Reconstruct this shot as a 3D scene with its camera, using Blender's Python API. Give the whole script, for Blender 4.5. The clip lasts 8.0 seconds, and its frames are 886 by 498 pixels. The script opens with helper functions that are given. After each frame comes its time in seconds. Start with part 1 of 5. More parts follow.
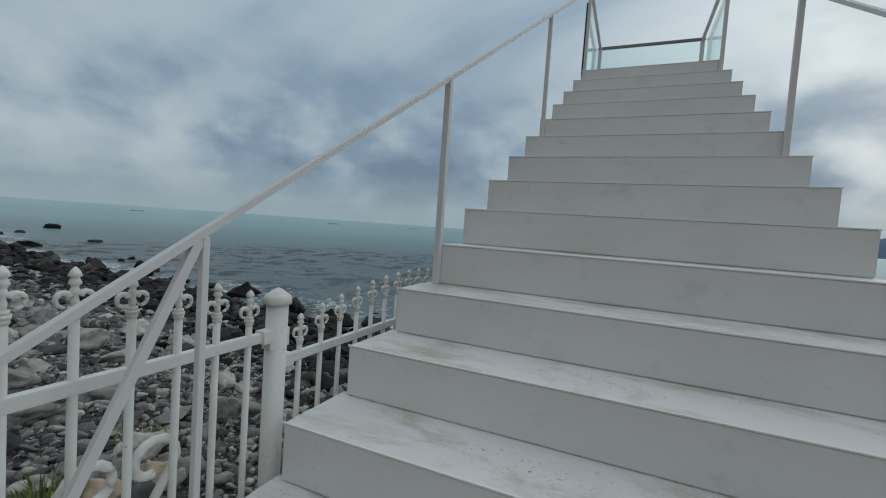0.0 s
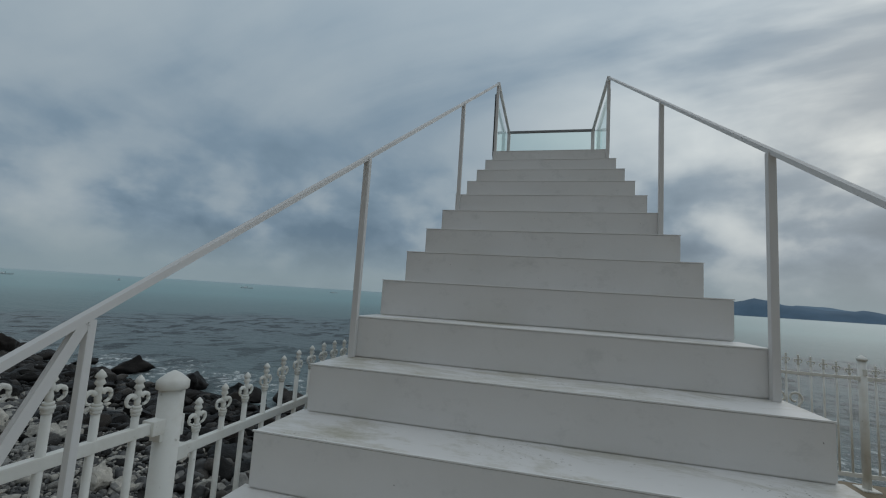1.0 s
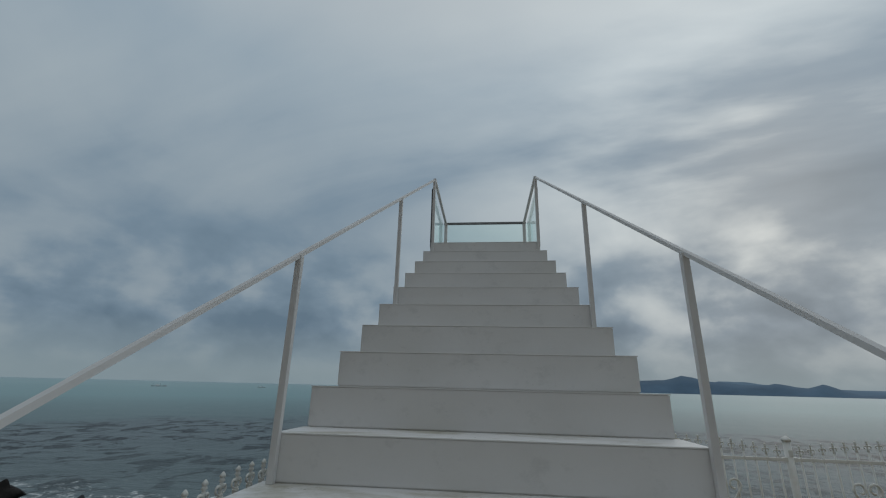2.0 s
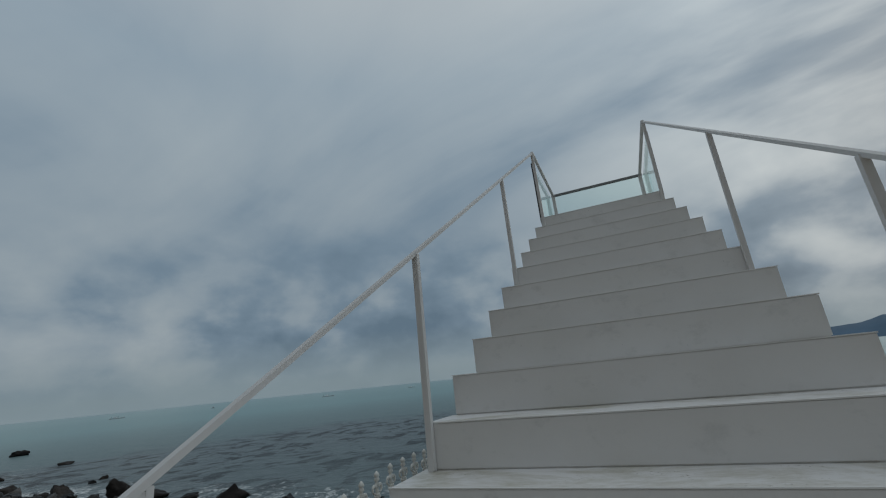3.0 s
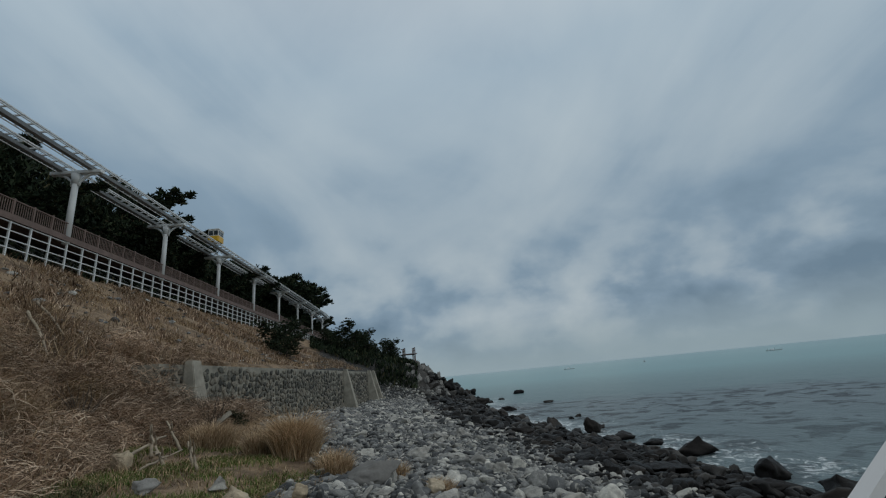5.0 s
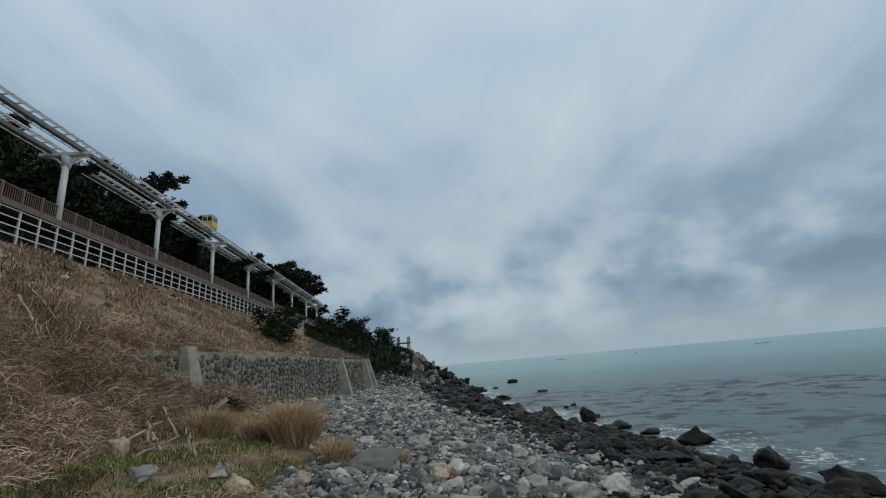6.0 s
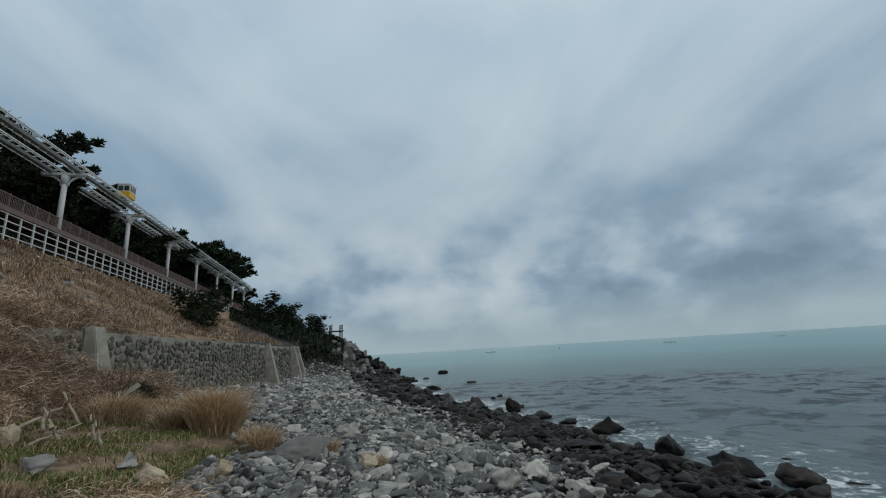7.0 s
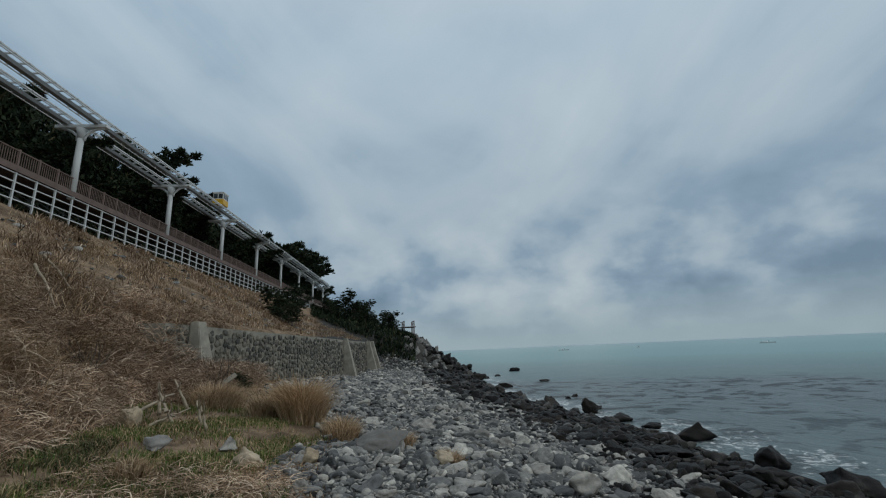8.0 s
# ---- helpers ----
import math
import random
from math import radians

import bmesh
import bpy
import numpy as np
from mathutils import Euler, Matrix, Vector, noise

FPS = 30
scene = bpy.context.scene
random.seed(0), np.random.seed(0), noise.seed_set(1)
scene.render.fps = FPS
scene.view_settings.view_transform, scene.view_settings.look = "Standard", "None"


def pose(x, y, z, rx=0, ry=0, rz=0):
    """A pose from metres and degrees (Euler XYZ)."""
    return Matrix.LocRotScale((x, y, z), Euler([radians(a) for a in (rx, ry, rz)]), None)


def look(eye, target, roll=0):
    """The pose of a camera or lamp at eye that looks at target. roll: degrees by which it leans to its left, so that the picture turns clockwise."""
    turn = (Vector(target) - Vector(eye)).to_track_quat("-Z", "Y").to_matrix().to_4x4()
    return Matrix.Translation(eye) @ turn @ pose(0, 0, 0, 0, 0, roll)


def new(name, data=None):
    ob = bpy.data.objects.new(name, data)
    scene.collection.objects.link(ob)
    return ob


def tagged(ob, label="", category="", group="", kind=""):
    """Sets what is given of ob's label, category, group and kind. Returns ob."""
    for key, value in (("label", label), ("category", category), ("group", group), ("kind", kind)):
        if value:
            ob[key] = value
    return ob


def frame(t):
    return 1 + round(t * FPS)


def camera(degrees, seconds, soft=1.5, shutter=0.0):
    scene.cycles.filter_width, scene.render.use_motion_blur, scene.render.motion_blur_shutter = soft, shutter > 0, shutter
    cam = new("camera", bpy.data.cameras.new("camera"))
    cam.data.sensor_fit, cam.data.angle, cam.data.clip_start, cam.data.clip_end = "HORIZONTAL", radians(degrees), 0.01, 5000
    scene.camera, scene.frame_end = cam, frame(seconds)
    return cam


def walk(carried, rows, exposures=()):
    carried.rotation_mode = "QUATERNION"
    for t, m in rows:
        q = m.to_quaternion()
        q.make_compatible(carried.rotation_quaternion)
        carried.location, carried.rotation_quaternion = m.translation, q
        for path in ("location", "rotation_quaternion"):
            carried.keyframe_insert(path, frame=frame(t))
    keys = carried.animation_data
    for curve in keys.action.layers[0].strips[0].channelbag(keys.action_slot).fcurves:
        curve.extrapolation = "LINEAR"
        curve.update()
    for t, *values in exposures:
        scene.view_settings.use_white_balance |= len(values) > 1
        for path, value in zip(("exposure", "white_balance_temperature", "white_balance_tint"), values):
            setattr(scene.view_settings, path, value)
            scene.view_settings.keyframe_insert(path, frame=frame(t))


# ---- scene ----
cam = camera(92.2, 8.0, soft=1.15)
PATH = [  # seconds, x, y, z, pitch, roll, yaw
    (0, -0.024, -1.775, 1.518, -2.934, -4.007, 23.657),
    (0.5, -0.0, -1.804, 1.546, 1.407, -3.901, 17.277),
    (1, 0.017, -1.813, 1.556, 6.273, -3.636, 13.396),
    (1.5, 0.023, -1.815, 1.638, 15.886, -3.157, 7.995),
    (1.7, 0.015, -1.794, 1.636, 16.663, -2.72, 6.403),
    (2.1, 0.021, -1.766, 1.622, 18.499, -0.902, 5.777),
    (2.45, 0.032, -1.735, 1.604, 19.705, 1.739, 9.184),
    (2.8, 0.031, -1.72, 1.598, 18.652, 4.285, 17.38),
    (3, 0.015, -1.72, 1.605, 17.063, 5.517, 23.632),
    (3.5, -0.051, -1.723, 1.623, 15.828, 5.354, 35.9),
    (4, -0.115, -1.736, 1.622, 15.836, 3.617, 47.309),
    (4.5, -0.27, -1.841, 1.641, 15.742, 4.377, 57.117),
    (4.7, -0.334, -1.865, 1.634, 16.165, 4.934, 65.308),
    (5.0, -0.435, -1.908, 1.631, 16.674, 5.34, 75.176),
    (5.25, -0.563, -1.966, 1.632, 16.963, 5.37, 81.909),
    (5.5, -0.683, -2.023, 1.633, 16.948, 5.235, 85.234),
    (5.8, -0.748, -2.063, 1.632, 16.288, 5.013, 82.015),
    (6, -0.741, -2.105, 1.623, 15.24, 4.825, 74.237),
    (6.5, -0.706, -2.175, 1.632, 13.549, 3.964, 66.326),
    (7, -0.707, -2.202, 1.617, 13.425, 3.298, 65.368),
    (7.5, -0.748, -2.205, 1.63, 13.348, 4.051, 64.739),
    (8, -0.767, -2.232, 1.649, 13.407, 2.36, 74.566),
]
EXPOSURES = [(0.0, 0.27), (0.5, 0.03), (1.0, -0.03), (1.5, -0.1), (3.0, -0.24), (3.5, -0.19), (4.0, 0.0), (4.5, 0.0), (5.8, 0.45), (6.0, 0.46), (6.5, 0.4), (7.0, 0.4), (7.5, 0.28), (8.0, 0.32)]
walk(cam, [(t, pose(x, y, z, 90 + p, r, w)) for t, x, y, z, p, r, w in PATH], EXPOSURES)

# ---- world and light ----
SUN_YAW, SUN_UP = radians(-35), radians(24)
sun_dir = Vector((-math.sin(SUN_YAW) * math.cos(SUN_UP), math.cos(SUN_YAW) * math.cos(SUN_UP), math.sin(SUN_UP)))
SEA = -2.2


class Nodes:
    """Short hand for building node trees."""

    def __init__(self, tree):
        self.tree = tree

    def add(self, kind, values=None, **props):
        n = self.tree.nodes.new("ShaderNode" + kind)
        if "operation" in props:
            n.operation = props["operation"]
        if "use_clamp" in props:
            n.use_clamp = props["use_clamp"]
        if "data_type" in props:
            n.data_type = props["data_type"]
        if "blend_type" in props:
            n.blend_type = props["blend_type"]
        if "attribute_name" in props:
            n.attribute_name = props["attribute_name"]
        if "sky_type" in props:
            n.sky_type, n.sun_disc = props["sky_type"], False
            n.sun_elevation, n.sun_rotation = props["sun_elevation"], props["sun_rotation"]
            n.air_density, n.dust_density = props["air_density"], props["dust_density"]
        for k, v in (values or {}).items():
            if isinstance(v, bpy.types.NodeSocket):
                self.tree.links.new(v, n.inputs[k])
            else:
                n.inputs[k].default_value = v
        return n

    def math(self, op, a, b=0.0, clamp=False):
        return self.add("Math", {0: a, 1: b}, operation=op, use_clamp=clamp).outputs[0]

    def mix(self, fac, a, b, blend="MIX"):
        n = self.add("Mix", {0: fac, 6: a, 7: b}, data_type="RGBA", blend_type=blend)
        return n.outputs[2]

    def noise(self, vec, scale, detail=4.0, rough=0.55, distort=0.0):
        return self.add("TexNoise", {"Vector": vec, "Scale": scale, "Detail": detail, "Roughness": rough, "Distortion": distort}).outputs[0]

    def ramp(self, fac, stops):
        n = self.add("ValToRGB", {0: fac})
        e = n.color_ramp.elements
        while len(e) < len(stops):
            e.new(0.5)
        for el, (p, c) in zip(e, stops):
            el.position = p
            el.color = (*c, 1.0) if len(c) == 3 else c
        return n.outputs[0]

    def span(self, v, a, b, c=0.0, d=1.0):
        return self.add("MapRange", {0: v, 1: a, 2: b, 3: c, 4: d}).outputs[0]


def g3(v):
    return (v, v, v)


world = bpy.data.worlds.new("overcast sky")
scene.world = world
world.use_nodes = True
N = Nodes(world.node_tree)
bg = world.node_tree.nodes["Background"]
tc = N.add("TexCoord").outputs["Generated"]
sep = N.add("SeparateXYZ", {0: tc})
up = N.math("MAXIMUM", sep.outputs[2], 0.0)
lift = N.math("ADD", up, 0.16)
plane = N.add("CombineXYZ", {0: N.math("DIVIDE", sep.outputs[0], lift), 1: N.math("DIVIDE", sep.outputs[1], lift), 2: 0.0}).outputs[0]
# the high deck is drawn out into long bands along one wind direction
turned = N.add("Mapping", {0: plane, 2: (0.0, 0.0, radians(-160))}).outputs[0]
bands = N.add("Mapping", {0: turned, 3: (0.5, 1.0, 1.0)}).outputs[0]
big = N.noise(bands, 1.15, 7.0, 0.47, 0.6)
soft = N.noise(plane, 0.8, 6.0, 0.5, 0.5)
low = N.add("Mapping", {0: tc, 3: (1.0, 1.0, 1.55)}).outputs[0]
puffs = N.noise(low, 6.4, 7.0, 0.47, 0.1)
bank = N.noise(low, 1.9, 3.0, 0.5, 0.0)
puffs = N.math("ADD", N.math("MULTIPLY", puffs, 0.66), N.math("MULTIPLY", bank, 0.34))
near_horizon = N.span(up, 0.15, 0.36, 1.0, 0.0)
cover = N.math("ADD", N.math("MULTIPLY", big, 0.6), N.math("MULTIPLY", soft, 0.4))
cover = N.math("ADD", N.math("MULTIPLY", N.math("SUBTRACT", cover, 0.5), 2.2), 0.54)
puffs = N.math("ADD", N.math("MULTIPLY", N.math("SUBTRACT", puffs, 0.5), 3.0), 0.385)
cover = N.add("Mix", {0: near_horizon, 2: cover, 3: puffs}).outputs[0]
clouds = N.ramp(cover, [(0.08, (0.13, 0.197, 0.265)), (0.34, (0.19, 0.267, 0.343)), (0.50, (0.27, 0.342, 0.403)), (0.64, (0.31, 0.378, 0.43)), (0.95, (0.395, 0.455, 0.488))])
haze = N.mix(N.span(up, 0.02, 0.12, 0.85, 0.0), clouds, (0.255, 0.325, 0.355, 1.0))
sunward = N.add("VectorMath", {0: tc, 1: tuple(sun_dir)}, operation="DOT_PRODUCT").outputs["Value"]
glow = N.math("POWER", N.math("MAXIMUM", sunward, 0.0), 15.0)
glow = N.math("MULTIPLY", glow, N.span(up, 0.10, 0.30, 0.15, 1.0))
glow = N.math("MULTIPLY", glow, N.span(cover, 0.38, 0.66, 0.0, 1.0))
broad = N.math("MULTIPLY", N.math("POWER", N.math("MAXIMUM", sunward, 0.0), 5.0), N.span(cover, 0.2, 0.8, 0.2, 1.0))
haze = N.mix(broad, haze, (0.125, 0.127, 0.126, 1.0), "ADD")
lit = N.mix(glow, haze, (0.34, 0.325, 0.28, 1.0), "ADD")
dome = N.math("ADD", 0.95, N.math("MULTIPLY", N.math("POWER", up, 2.0), 0.55))
lit = N.mix(1.0, lit, N.add("CombineXYZ", {0: dome, 1: dome, 2: dome}).outputs[0], "MULTIPLY")
sky = N.add("TexSky", sky_type="NISHITA", sun_elevation=SUN_UP, sun_rotation=-SUN_YAW, air_density=2.0, dust_density=4.0).outputs[0]
# the cloud deck is thicker, whiter and brighter overhead
lit = N.mix(N.span(up, 0.62, 0.95, 0.0, 0.75), lit, (0.55, 0.555, 0.55, 1.0))
thin = N.mix(0.002, lit, sky, "ADD")
N.tree.links.new(thin, bg.inputs[0])
bg.inputs[1].default_value = 1.0

sun = new("sun", bpy.data.lights.new("sun", "SUN"))
sun.data.energy, sun.data.angle, sun.data.color = 0.22, radians(35), (1.0, 0.95, 0.88)
sun.matrix_world = look(sun_dir * 50, (0, 0, 0))


# ---- materials ----
def material(name):
    m = bpy.data.materials.new(name)
    m.use_nodes = True
    n = Nodes(m.node_tree)
    return m, n, m.node_tree.nodes["Principled BSDF"]


def finish(n, bsdf, colour, rough=0.6, bump=None, strength=0.3, distance=0.02, metal=0.0, spec=0.5):
    for key, v in (("Base Color", colour), ("Roughness", rough), ("Metallic", metal), ("Specular IOR Level", spec)):
        if isinstance(v, bpy.types.NodeSocket):
            n.tree.links.new(v, bsdf.inputs[key])
        else:
            bsdf.inputs[key].default_value = (*v, 1.0) if key == "Base Color" and len(v) == 3 else v
    if bump is not None:
        b = n.add("Bump", {"Strength": strength, "Distance": distance, "Height": bump})
        n.tree.links.new(b.outputs[0], bsdf.inputs["Normal"])


def place(n):
    return n.add("NewGeometry").outputs["Position"]


def paint(name, base, dirt, rough=0.42, scale=3.0, amount=0.5, speck=0.5, coat=0.12):
    """Old outdoor paint: grime in clouds, specks, a slightly uneven coat."""
    m, n, b = material(name)
    p = place(n)
    grime = n.span(n.noise(p, scale, 6.0, 0.65), 0.48, 0.78, 0.0, amount)
    c = n.mix(grime, (*base, 1), (*dirt, 1))
    if speck:
        spots = n.span(n.noise(p, 46.0, 2.0, 0.5), 0.70, 0.76, 0.0, speck)
        c = n.mix(spots, c, (dirt[0] * 0.45, dirt[1] * 0.42, dirt[2] * 0.38, 1))
    finish(n, b, c, n.span(n.noise(p, 9.0), 0.3, 0.7, rough - 0.06, rough + 0.16) if coat else rough, n.noise(p, 60.0, 3.0) if coat else None, coat, 0.004, spec=0.5 if coat else 0.12)
    return m


def stair_paint():
    m, n, b = material("white painted concrete")
    g = n.add("NewGeometry")
    p = g.outputs["Position"]
    upward = n.span(n.add("SeparateXYZ", {0: g.outputs["Normal"]}).outputs[2], 0.5, 0.9)
    cloud = n.span(n.noise(p, 2.3, 6.0, 0.62), 0.42, 0.75, 0.0, 0.28)
    c = n.mix(cloud, (0.80, 0.785, 0.765, 1), (0.63, 0.615, 0.595, 1))
    flat = n.add("Mapping", {0: p, 3: (1.3, 2.6, 1.7)}).outputs[0]
    moss = n.math("MULTIPLY", n.span(n.noise(flat, 1.7, 8.0, 0.72, 0.4), 0.47, 0.66, 0.0, 0.9), upward)
    c = n.mix(moss, c, (0.44, 0.41, 0.31, 1))
    crumbs = n.math("MULTIPLY", n.math("MULTIPLY", n.span(n.noise(p, 70.0, 4.0, 0.7), 0.60, 0.66, 0.0, 1.0), n.span(n.noise(flat, 2.4, 4.0), 0.56, 0.64)), upward)
    c = n.mix(crumbs, c, (0.16, 0.14, 0.08, 1))
    smear = n.math("MULTIPLY", n.span(n.noise(flat, 5.5, 7.0, 0.7), 0.56, 0.72, 0.0, 0.28), n.math("SUBTRACT", 1.0, upward))
    c = n.mix(smear, c, (0.42, 0.42, 0.40, 1))
    chip = n.span(n.noise(p, 33.0, 3.0, 0.6), 0.74, 0.77, 0.0, 0.75)
    c = n.mix(chip, c, (0.16, 0.15, 0.13, 1))
    finish(n, b, c, 0.5, n.noise(p, 38.0, 5.0, 0.6), 0.10, 0.006)
    return m


def stone_material(name, stops, rough, grain, joined=True, spec=0.4):
    m, n, b = material(name)
    p = place(n)
    pick = n.add("NewGeometry").outputs["Random Per Island"] if joined else n.add("ObjectInfo").outputs["Random"]
    c = n.ramp(pick, stops)
    mottle = n.noise(p, grain, 6.0, 0.7)
    c = n.mix(0.85, c, n.ramp(mottle, [(0.25, g3(0.3)), (0.5, g3(0.9)), (0.8, g3(1.6))]), "MULTIPLY")
    vein = n.span(n.noise(p, grain * 0.35, 3.0, 0.5, 2.0), 0.62, 0.66, 0.0, 0.35)
    c = n.mix(vein, c, (stops[-1][1][0] * 1.25, stops[-1][1][1] * 1.25, stops[-1][1][2] * 1.22, 1))
    finish(n, b, c, rough, n.noise(p, grain * 1.6, 8.0, 0.75), 0.8, 0.05, spec=spec)
    return m


def plain(name, base, rough=0.6, metal=0.0, scale=12.0, vary=0.25, bump=0.2):
    m, n, b = material(name)
    p = place(n)
    v = n.span(n.noise(p, scale, 5.0, 0.6), 0.3, 0.7, 1.0 - vary, 1.0 + vary * 0.6)
    c = n.mix(1.0, (*base, 1), n.add("CombineXYZ", {0: v, 1: v, 2: v}).outputs[0], "MULTIPLY")
    finish(n, b, c, rough, n.noise(p, scale * 3, 4.0), bump, 0.01, metal)
    return m


def blade_material(name, stops, rough=0.75):
    m, n, b = material(name)
    c = n.ramp(n.add("NewGeometry").outputs["Random Per Island"], stops)
    v = n.span(n.noise(place(n), 0.35, 3.0), 0.35, 0.65, 0.75, 1.2)
    c = n.mix(1.0, c, n.add("CombineXYZ", {0: v, 1: v, 2: v}).outputs[0], "MULTIPLY")
    finish(n, b, c, rough, spec=0.2)
    return m


STAIR = stair_paint()
# brighter white that paints the highlight on step edges
EDGE_LIGHT = paint("painted step edge highlight", (0.86, 0.85, 0.83), (0.60, 0.58, 0.53), 0.55, 1.5, 0.3, 0.0, 0.0)
RAIL = paint("grey white rail paint", (0.76, 0.745, 0.73), (0.56, 0.55, 0.52), 0.55, 0.9, 0.4, 0.0, 0.0)
FENCE = paint("cream fence paint", (0.82, 0.81, 0.76), (0.50, 0.44, 0.33), 0.42, 7.0, 0.42, 0.45)
TRACKWHITE = paint("white steel paint", (0.66, 0.67, 0.66), (0.45, 0.45, 0.43), 0.45, 0.8, 0.5, 0.1)
GIRDER = paint("grey steel paint", (0.24, 0.245, 0.245), (0.16, 0.16, 0.155), 0.5, 0.7, 0.5, 0.1)
PATIO = plain("patio concrete", (0.30, 0.24, 0.16), 0.8, 0, 2.2, 0.35)
CONCRETE = plain("weathered concrete", (0.36, 0.33, 0.27), 0.85, 0, 1.6, 0.4, 0.5)
MORTAR = plain("wall mortar", (0.30, 0.28, 0.23), 0.9, 0, 2.0, 0.35, 0.6)
WOOD = plain("brown deck wood", (0.17, 0.115, 0.095), 0.7, 0, 2.0, 0.3)
DRIFT = plain("bleached driftwood", (0.38, 0.31, 0.225), 0.8, 0, 6.0, 0.4, 0.6)
BARK = plain("pine bark", (0.075, 0.055, 0.045), 0.9, 0, 7.0, 0.4, 0.8)
TWIG = plain("dead twigs", (0.10, 0.075, 0.055), 0.9, 0, 7.0, 0.3)
YELLOW = plain("yellow capsule paint", (0.72, 0.40, 0.02), 0.35, 0, 3.0, 0.1, 0.05)
RED = plain("red capsule paint", (0.55, 0.03, 0.035), 0.35, 0, 3.0, 0.1, 0.05)
CREAM = plain("cream capsule paint", (0.62, 0.60, 0.55), 0.4, 0, 3.0, 0.1, 0.05)
DARK = plain("dark rubber and steel", (0.03, 0.03, 0.032), 0.5, 0.2, 5.0, 0.2, 0.1)
HULL = plain("boat hull paint", (0.55, 0.57, 0.57), 0.5, 0, 1.0, 0.3, 0.1)
CABIN = plain("boat cabin paint", (0.78, 0.79, 0.79), 0.5, 0, 1.0, 0.2, 0.1)
# distance haze is painted into both base colours, paler for the farther range
HILL = plain("far mountain, haze in colour", (0.105, 0.17, 0.24), 1.0, 0, 0.004, 0.25, 0.0)
HILL_FAR = plain("farther mountain, more haze in colour", (0.15, 0.23, 0.31), 1.0, 0, 0.004, 0.15, 0.0)
DRY_STONE = stone_material("dry grey beach stone", [(0.0, (0.055, 0.057, 0.059)), (0.3, (0.135, 0.136, 0.134)), (0.65, (0.265, 0.26, 0.243)), (0.9, (0.44, 0.42, 0.375)), (0.985, (0.68, 0.645, 0.57))], 0.78, 7.0)
WET_STONE = stone_material("dark wet shore rock", [(0.0, (0.008, 0.0075, 0.007)), (0.45, (0.017, 0.0155, 0.0145)), (0.8, (0.042, 0.039, 0.036)), (1.0, (0.11, 0.10, 0.09))], 0.5, 3.0, True, 0.15)
WET_ROCK = stone_material("dark wet boulder", [(0.0, (0.007, 0.0062, 0.0058)), (0.5, (0.015, 0.012, 0.0105)), (1.0, (0.042, 0.034, 0.028))], 0.55, 2.2, False, 0.18)
CLIFF_ROCK = stone_material("grey cliff rock", [(0.0, (0.09, 0.087, 0.08)), (0.6, (0.19, 0.18, 0.165)), (1.0, (0.34, 0.325, 0.30))], 0.85, 0.9, False)
TAN_ROCK = stone_material("tan beach boulder", [(0.0, (0.44, 0.35, 0.235)), (1.0, (0.56, 0.46, 0.33))], 0.8, 4.0, False)
PALE_ROCK = stone_material("pale grey boulder", [(0.0, (0.30, 0.285, 0.255)), (1.0, (0.54, 0.51, 0.45))], 0.8, 4.0, False)
WALL_STONE = stone_material("dark wall stone", [(0.0, (0.060, 0.059, 0.052)), (0.5, (0.135, 0.128, 0.106)), (1.0, (0.27, 0.24, 0.19))], 0.85, 4.0, False)
WALL_STONE_FAR = stone_material("dark wall stone, far run", [(0.0, (0.060, 0.059, 0.052)), (0.5, (0.135, 0.128, 0.106)), (1.0, (0.27, 0.24, 0.19))], 0.85, 4.0)
STRAW = blade_material("dry straw grass", [(0.0, (0.125, 0.084, 0.048)), (0.5, (0.300, 0.198, 0.113)), (0.85, (0.475, 0.336, 0.196)), (1.0, (0.700, 0.540, 0.345))])
PAMPAS = blade_material("golden reed grass", [(0.0, (0.26, 0.18, 0.10)), (0.5, (0.48, 0.335, 0.20)), (1.0, (0.74, 0.56, 0.37))])
BRUSH = blade_material("dead brown brush", [(0.0, (0.08, 0.052, 0.035)), (0.3, (0.34, 0.225, 0.145)), (0.75, (0.68, 0.49, 0.34)), (1.0, (0.88, 0.73, 0.55))])
BRAMBLE = blade_material("dark dead brambles", [(0.0, (0.06, 0.04, 0.028)), (0.4, (0.25, 0.165, 0.11)), (0.8, (0.52, 0.37, 0.25)), (1.0, (0.82, 0.66, 0.50))])
GREEN = blade_material("short green grass", [(0.0, (0.05, 0.09, 0.018)), (0.4, (0.11, 0.175, 0.035)), (0.68, (0.20, 0.22, 0.07)), (0.85, (0.42, 0.31, 0.17)), (1.0, (0.62, 0.47, 0.30))])
IVY = blade_material("dark green creeper leaves", [(0.0, (0.03, 0.035, 0.016)), (0.5, (0.07, 0.085, 0.03)), (0.75, (0.13, 0.12, 0.05)), (1.0, (0.42, 0.29, 0.18))])
NEEDLE = blade_material("dark pine needles", [(0.0, (0.010, 0.018, 0.010)), (0.5, (0.022, 0.036, 0.018)), (0.9, (0.045, 0.06, 0.028)), (1.0, (0.10, 0.085, 0.045))])


def glass_material():
    m, n, b = material("green tinted glass")
    b.inputs["Base Color"].default_value = (0.86, 0.97, 0.95, 1)
    b.inputs["Roughness"].default_value = 0.02
    b.inputs["Transmission Weight"].default_value = 1.0
    b.inputs["IOR"].default_value = 1.08
    return m


GLASS = glass_material()
PANE = plain("dark window glass", (0.04, 0.05, 0.055), 0.08, 0, 2.0, 0.1, 0.0)


